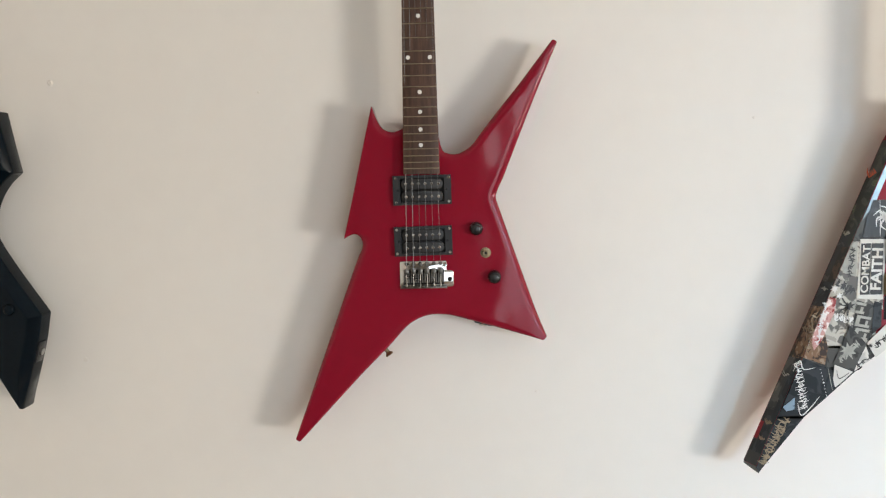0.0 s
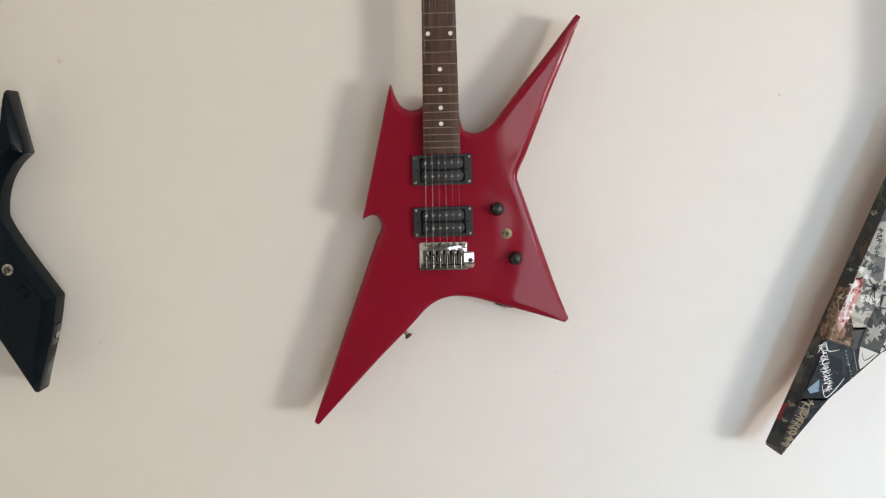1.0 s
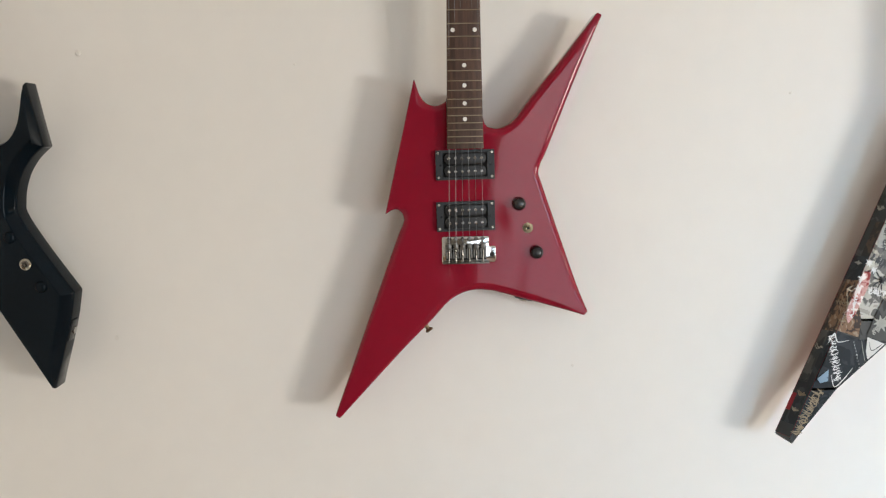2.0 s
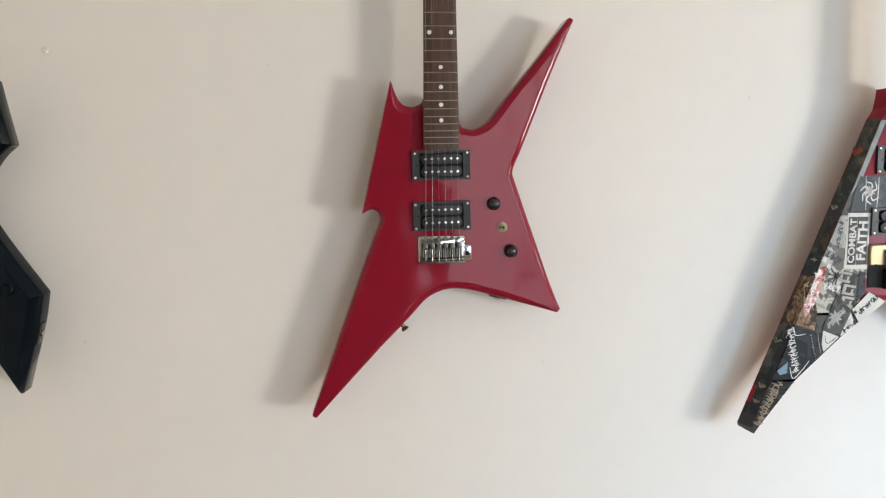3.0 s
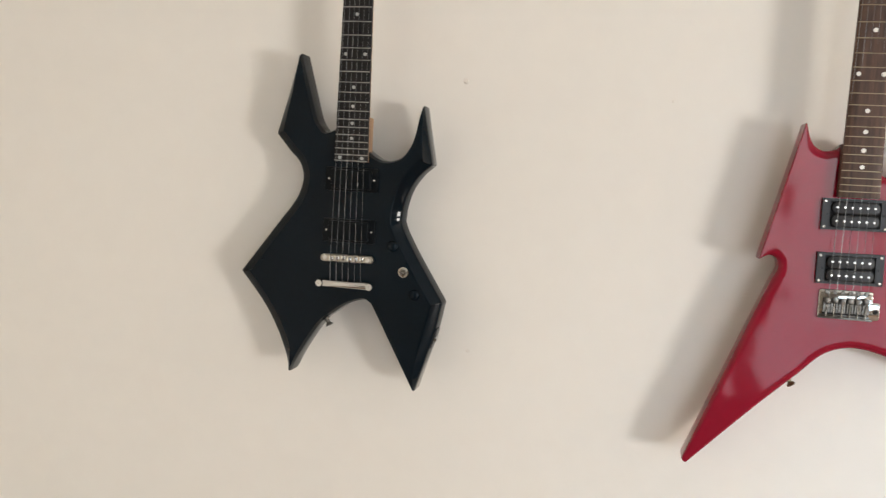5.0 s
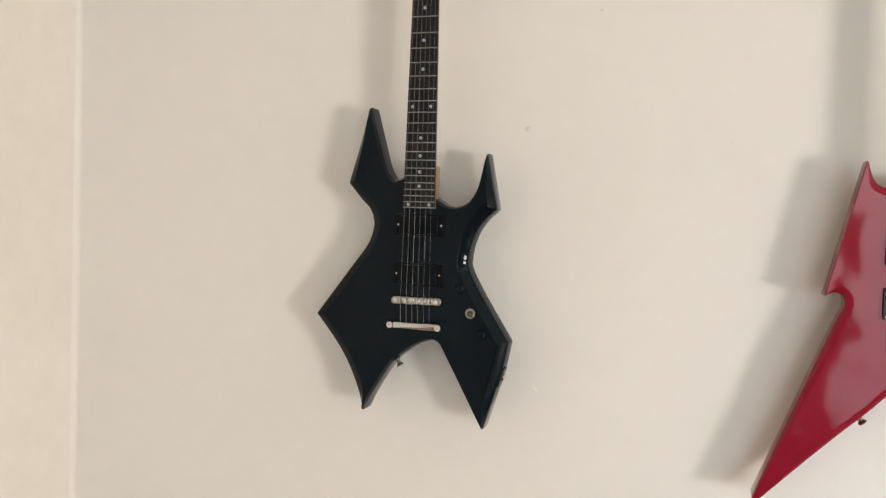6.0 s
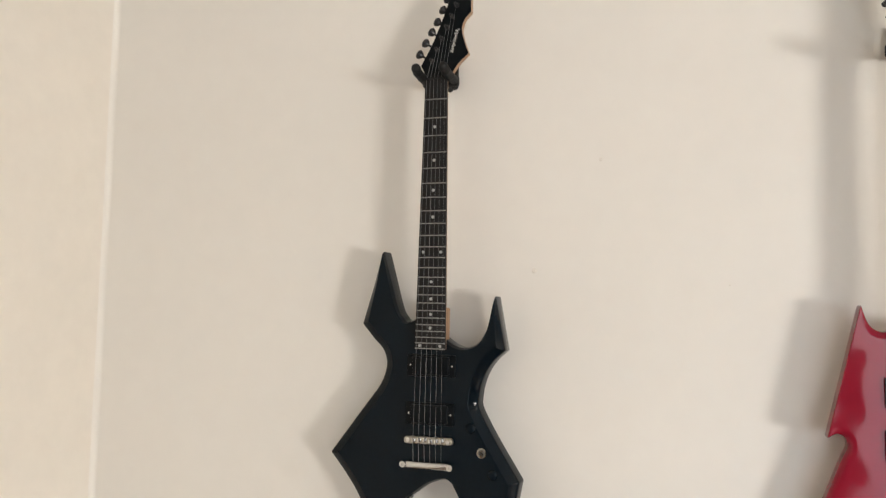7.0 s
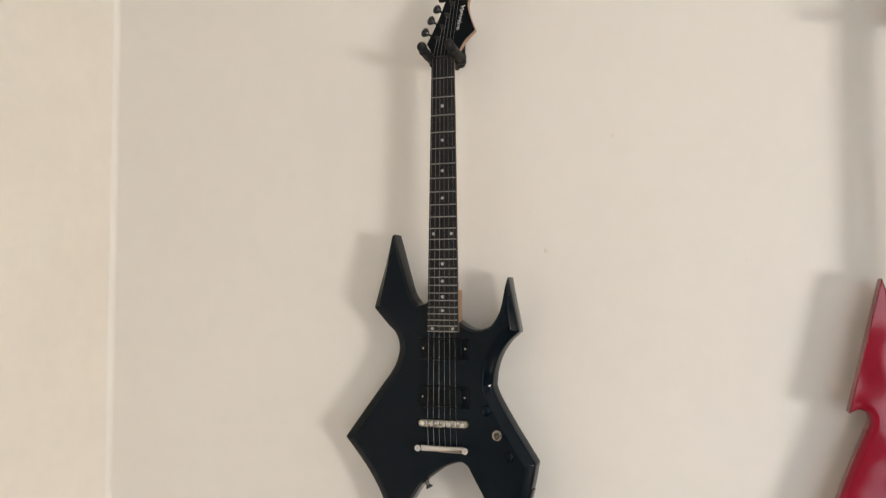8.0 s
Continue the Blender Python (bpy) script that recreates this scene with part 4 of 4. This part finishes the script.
front_sticker(clipped([(-0.148, -0.020), (-0.130, -0.016), (-0.134, -0.044), (-0.152, -0.087), (-0.164, -0.103), (-0.169, -0.086), (-0.159, -0.053)]), ROSE_PRINT, "shiny rose foil sticker", 3)
front_sticker([(-0.109, -0.064), (-0.082, -0.094), (-0.102, -0.138), (-0.133, -0.123)], GREY_BACK, "grey sticker with a pale ornament", 4)
front_sticker(clipped([(-0.085, -0.092), (-0.068, -0.119), (-0.100, -0.137)]), PAPER, "white sticker scrap with black lines", 3)
front_sticker(clipped([(-0.131, -0.126), (-0.102, -0.138), (-0.120, -0.156), (-0.131, -0.166)]), PAPER, "torn white paper sticker", 3)
front_sticker([(-0.082, -0.092), (-0.053, -0.063), (-0.022, -0.080), (-0.068, -0.115)], PAPER, "white sticker with black writing", 5)
front_sticker(clipped([(-0.197, -0.114), (-0.155, -0.126), (-0.143, -0.178), (-0.178, -0.205), (-0.226, -0.190), (-0.206, -0.138)]), NAVY, "dark sticker with a white spiky mark", 4)
front_sticker(clipped([(-0.156, -0.126), (-0.138, -0.131), (-0.129, -0.163), (-0.143, -0.179)]), NAVY, "narrow black sticker with tiny writing", 5)
front_sticker(clipped([(-0.216, -0.192), (-0.193, -0.177), (-0.193, -0.196), (-0.206, -0.199)]), BLUE_PRINT, "small blue sticker", 6)
front_sticker(clipped([(-0.212, -0.158), (-0.205, -0.150), (-0.211, -0.182), (-0.219, -0.186)]), UMBER_PRINT, "", 6)


# Drawn marks on the stickers: tapered pen strokes and ragged splashes.
def ribbon(bm, points, width, y):
    """A pen stroke through the points, thin at both ends."""
    pts = [Vector(p) for p in points]
    line = []
    for k in range(len(pts) - 1):
        a, b = pts[max(k - 1, 0)], pts[min(k + 2, len(pts) - 1)]
        for i in range(5):
            t = i / 5
            h = (2 * t ** 3 - 3 * t * t + 1, t ** 3 - 2 * t * t + t, -2 * t ** 3 + 3 * t * t, t ** 3 - t * t)
            line.append(pts[k] * h[0] + (pts[k + 1] - a) * 0.5 * h[1] + pts[k + 1] * h[2] + (b - pts[k]) * 0.5 * h[3])
    line.append(pts[-1])
    rows = []
    for k, p in enumerate(line):
        d = (line[min(k + 1, len(line) - 1)] - line[max(k - 1, 0)]).normalized()
        w = width / 2 * (0.25 + 0.75 * math.sin(math.pi * (k + 0.3) / (len(line) - 0.4)))
        side = Vector((-d.y, d.x)) * w
        rows.append([bm.verts.new((q.x, y, q.y)) for q in (p + side, p - side)])
    for a, b in zip(rows, rows[1:]):
        bm.faces.new((a[0], a[1], b[1], b[0]))


def ink(bm, mat, label):
    return tagged(part("sticker_mark", bm, mat, vee), label, kind="stuff")


def script(a, b, height, letters, width, mat, seed, layer, label, wild=0.35):
    """A row of tangled letter-like strokes from a to b that spell nothing."""
    rng, bm = random.Random(seed), bmesh.new()
    a, b = Vector(a), Vector(b)
    along = (b - a) / letters
    up = Vector((-along.y, along.x)).normalized() * height
    y = V_FRONT - 0.0006 * layer - 0.0005
    for k in range(letters):
        for j in range(3):
            u = k + rng.uniform(0.0, 0.9)
            v = rng.uniform(-0.5, -0.1)
            way = rng.choice((-1, 1))
            pts = [a + along * (u + way * rng.uniform(-wild, wild) * i) + up * (v * (1 - i) + (0.5 - rng.uniform(0, 0.35)) * i) * (1 if j else 1.15) for i in (0, 0.35, 0.7, 1.0)]
            ribbon(bm, pts, width * rng.uniform(0.7, 1.2), y - 0.00002 * j)
        ribbon(bm, [a + along * (k - 0.1) + up * rng.uniform(-0.2, 0.2), a + along * (k + 0.5) + up * rng.uniform(-0.35, 0.35), a + along * (k + 1.1) + up * rng.uniform(-0.2, 0.2)], width, y - 0.0001)
    return ink(bm, mat, label)


def splash(x, z, r, spikes, mat, seed, layer, label, squash=1.0):
    """A ragged many-pointed splash with a few loose rays."""
    rng, bm = random.Random(seed), bmesh.new()
    y = V_FRONT - 0.0006 * layer - 0.0005
    ring = []
    for k in range(spikes * 2):
        a = math.pi * k / spikes + rng.uniform(-0.12, 0.12)
        d = r * (rng.uniform(0.7, 1.05) if k % 2 else rng.uniform(0.3, 0.5))
        ring.append(bm.verts.new((x + math.cos(a) * d, y, z + math.sin(a) * d * squash)))
    mid = bm.verts.new((x, y, z))
    for k in range(len(ring)):
        bm.faces.new((mid, ring[k], ring[(k + 1) % len(ring)]))
    return ink(bm, mat, label)


def stroke(points, width, mat, layer, label):
    bm = bmesh.new()
    ribbon(bm, points, width, V_FRONT - 0.0006 * layer - 0.0005)
    return ink(bm, mat, label)


splash(-0.061, 0.106, 0.013, 9, WHITE_INK, 31, 3, "white palm drawing", 0.9)
for k in range(6):
    a = 0.4 + 0.95 * k
    stroke([(-0.060, 0.104), (-0.060 + 0.012 * math.cos(a), 0.104 + 0.014 * math.sin(a)), (-0.060 + 0.018 * math.cos(a + 0.7), 0.104 + 0.020 * math.sin(a + 0.7))], 0.0022, WHITE_INK, 3, "white palm frond stroke")
stroke([(-0.0685, 0.131), (-0.067, 0.100), (-0.0665, 0.075)], 0.0012, WHITE_INK, 3, "thin white line")
stroke([(-0.0455, 0.130), (-0.046, 0.100), (-0.0475, 0.075)], 0.0016, WHITE_INK, 3, "thin white line")
splash(-0.135, -0.006, 0.008, 7, WHITE_INK, 33, 4, "white paint blot")
splash(-0.127, -0.017, 0.007, 6, WHITE_INK, 34, 4, "white paint blot")
script((-0.132, 0.004), (-0.104, -0.012), 0.018, 4, 0.0026, BLACK_INK, 71, 3, "black scrawled strokes")
splash(-0.112, -0.034, 0.012, 8, BLACK_INK, 35, 3, "black spiky drawing", 0.8)
for k in range(5):
    a = 2.4 + 0.55 * k
    stroke([(-0.112, -0.034), (-0.112 + 0.012 * math.cos(a), -0.034 + 0.016 * math.sin(a)), (-0.112 + 0.016 * math.cos(a), -0.034 + 0.032 * math.sin(a))], 0.0022, BLACK_INK, 3, "black spider leg stroke")
script((-0.133, -0.050), (-0.106, -0.056), 0.016, 4, 0.0022, WHITE_INK, 72, 3, "white scrawled strokes")
script((-0.108, 0.058), (-0.112, 0.012), 0.012, 5, 0.0018, BLACK_INK, 73, 3, "pale scrawled strokes")
for x, z in ((-0.098, -0.036), (-0.090, -0.058), (-0.092, -0.078)):
    bm = bmesh.new()
    y = V_FRONT - 0.0022
    for u0, u1, v0, v1 in ((-0.010, 0.012, -0.0085, -0.0045), (-0.010, 0.012, 0.0045, 0.0085), (-0.010, -0.004, -0.0045, 0.0045), (0.005, 0.009, -0.0045, 0.002)):
        bm.faces.new([bm.verts.new((x + u + 0.25 * v, y, z + v - 0.2 * u)) for u, v in ((u0, v0), (u1, v0), (u1, v1), (u0, v1))])
    ink(bm, STONE_INK, "pale block bars on the grey sticker")
splash(-0.111, -0.104, 0.016, 9, STONE_INK, 36, 4, "pale ornament on the grey sticker")
script((-0.124, -0.120), (-0.096, -0.092), 0.013, 4, 0.0022, STONE_INK, 74, 4, "pale ornament strokes")
script((-0.070, -0.098), (-0.038, -0.070), 0.012, 6, 0.0019, BLACK_INK, 75, 5, "black signature strokes")
splash(-0.0765, -0.0965, 0.0048, 12, BLACK_INK, 37, 5, "black round seal")
script((-0.096, -0.130), (-0.074, -0.112), 0.010, 3, 0.0018, BLACK_INK, 76, 3, "black curled lines")
stroke([(-0.128, -0.134), (-0.124, -0.148), (-0.112, -0.142), (-0.108, -0.138)], 0.0014, BLACK_INK, 3, "thin black line")
script((-0.190, -0.121), (-0.177, -0.196), 0.017, 9, 0.0013, WHITE_INK, 77, 4, "white spiky lettering that cannot be read")
stroke([(-0.197, -0.136), (-0.186, -0.118), (-0.180, -0.132), (-0.162, -0.130)], 0.0017, WHITE_INK, 4, "white flourish")
stroke([(-0.188, -0.186), (-0.182, -0.206), (-0.166, -0.192), (-0.154, -0.176)], 0.0017, WHITE_INK, 4, "white flourish")
for k in range(9):
    splash(-0.1535 + 0.0013 * k, -0.133 - 0.0052 * k, 0.0022 if k == 4 else 0.0012, 4, WHITE_INK, 80 + k, 5, "tiny white mark")
stroke([(-0.1415, -0.131), (-0.138, -0.150), (-0.134, -0.166)], 0.0010, STONE_INK, 5, "thin pale line")
script((-0.207, -0.210), (-0.243, -0.284), 0.019, 9, 0.0018, TAN_INK, 78, 2, "tangled tan script that cannot be read")
script((-0.201, -0.214), (-0.239, -0.284), 0.010, 8, 0.0015, TAN_INK, 79, 2, "tangled tan script that cannot be read")
script((-0.163, -0.045), (-0.172, -0.108), 0.014, 4, 0.0013, TAN_INK, 90, 2, "pale picture strokes")
script((-0.148, -0.028), (-0.160, -0.092), 0.010, 5, 0.0016, WHITE_INK, 91, 3, "pale foil streaks")


def facet_mark(s, w, size, letters, mat, seed, label):
    """A scratched or painted scrawl on the bevelled side."""
    m = script((-size / 2, 0), (size / 2, 0), size, letters, 0.0022, mat, seed, 0, label)
    for v in m.data.vertices:
        v.co.y -= V_FRONT - 0.0005
    m.location, m.rotation_euler = facet(s, w, 0.0026), (radians(20), 0, radians(-72))
    return m


facet_mark(0.105, 0.45, 0.022, 3, ORANGE_INK, 20, "orange painted letter-like mark")
facet_mark(0.285, 0.45, 0.015, 2, STONE_INK, 21, "pale scratched letter-like mark")
facet_mark(0.455, 0.55, 0.014, 2, STONE_INK, 22, "pale scratched mark")
facet_mark(0.58, 0.60, 0.020, 3, TAN_INK, 23, "pale picture strokes")
facet_mark(0.72, 0.45, 0.018, 2, STONE_INK, 24, "pale scratched mark")
facet_mark(0.87, 0.65, 0.016, 4, TAN_INK, 25, "tan script mark")
facet_mark(0.92, 0.65, 0.014, 4, TAN_INK, 26, "tan script mark")

# The upright lettered sticker.
front_sticker([(-0.096, 0.071), (-0.056, 0.070), (-0.058, -0.024), (-0.099, -0.022)], PAPER, "white sticker with bold black lettering", 2)


def lettering(text, x, z, y, size, turn, mat, stretch=1.0, fat=0.012):
    cu = bpy.data.curves.new("lettering", "FONT")
    cu.body, cu.size, cu.extrude, cu.align_x, cu.align_y = text, size, 0.0002, "CENTER", "CENTER"
    cu.offset = size * fat
    tmp = bpy.data.objects.new("lettering", cu)
    scene.collection.objects.link(tmp)
    me = bpy.data.meshes.new_from_object(tmp.evaluated_get(bpy.context.evaluated_depsgraph_get()))
    bpy.data.objects.remove(tmp)
    me.transform(Matrix.Translation((x, y, z)) @ pose(0, 0, 0, 0, -turn, 0) @ Matrix.Rotation(radians(90), 4, "X") @ Matrix.Diagonal((stretch, 1, 1, 1)))
    me.materials.clear()
    me.materials.append(mat)
    ob = new("lettering", me)
    ob.parent = vee
    return ob


for x0, x1 in ((-0.0945, -0.0798), (-0.0788, -0.0605)):
    front_sticker([(x0, 0.064), (x1, 0.064), (x1, -0.016), (x0, -0.016)], BLACK_INK, "black lettering panel", 3)
lettering("COMBAT", -0.0870, 0.0240, V_FRONT - 0.0024, 0.0160, 88, PAPER, 1.12, 0.02)
lettering("FAITH", -0.0695, 0.0240, V_FRONT - 0.0024, 0.0225, 88, PAPER, 1.10, 0.03)
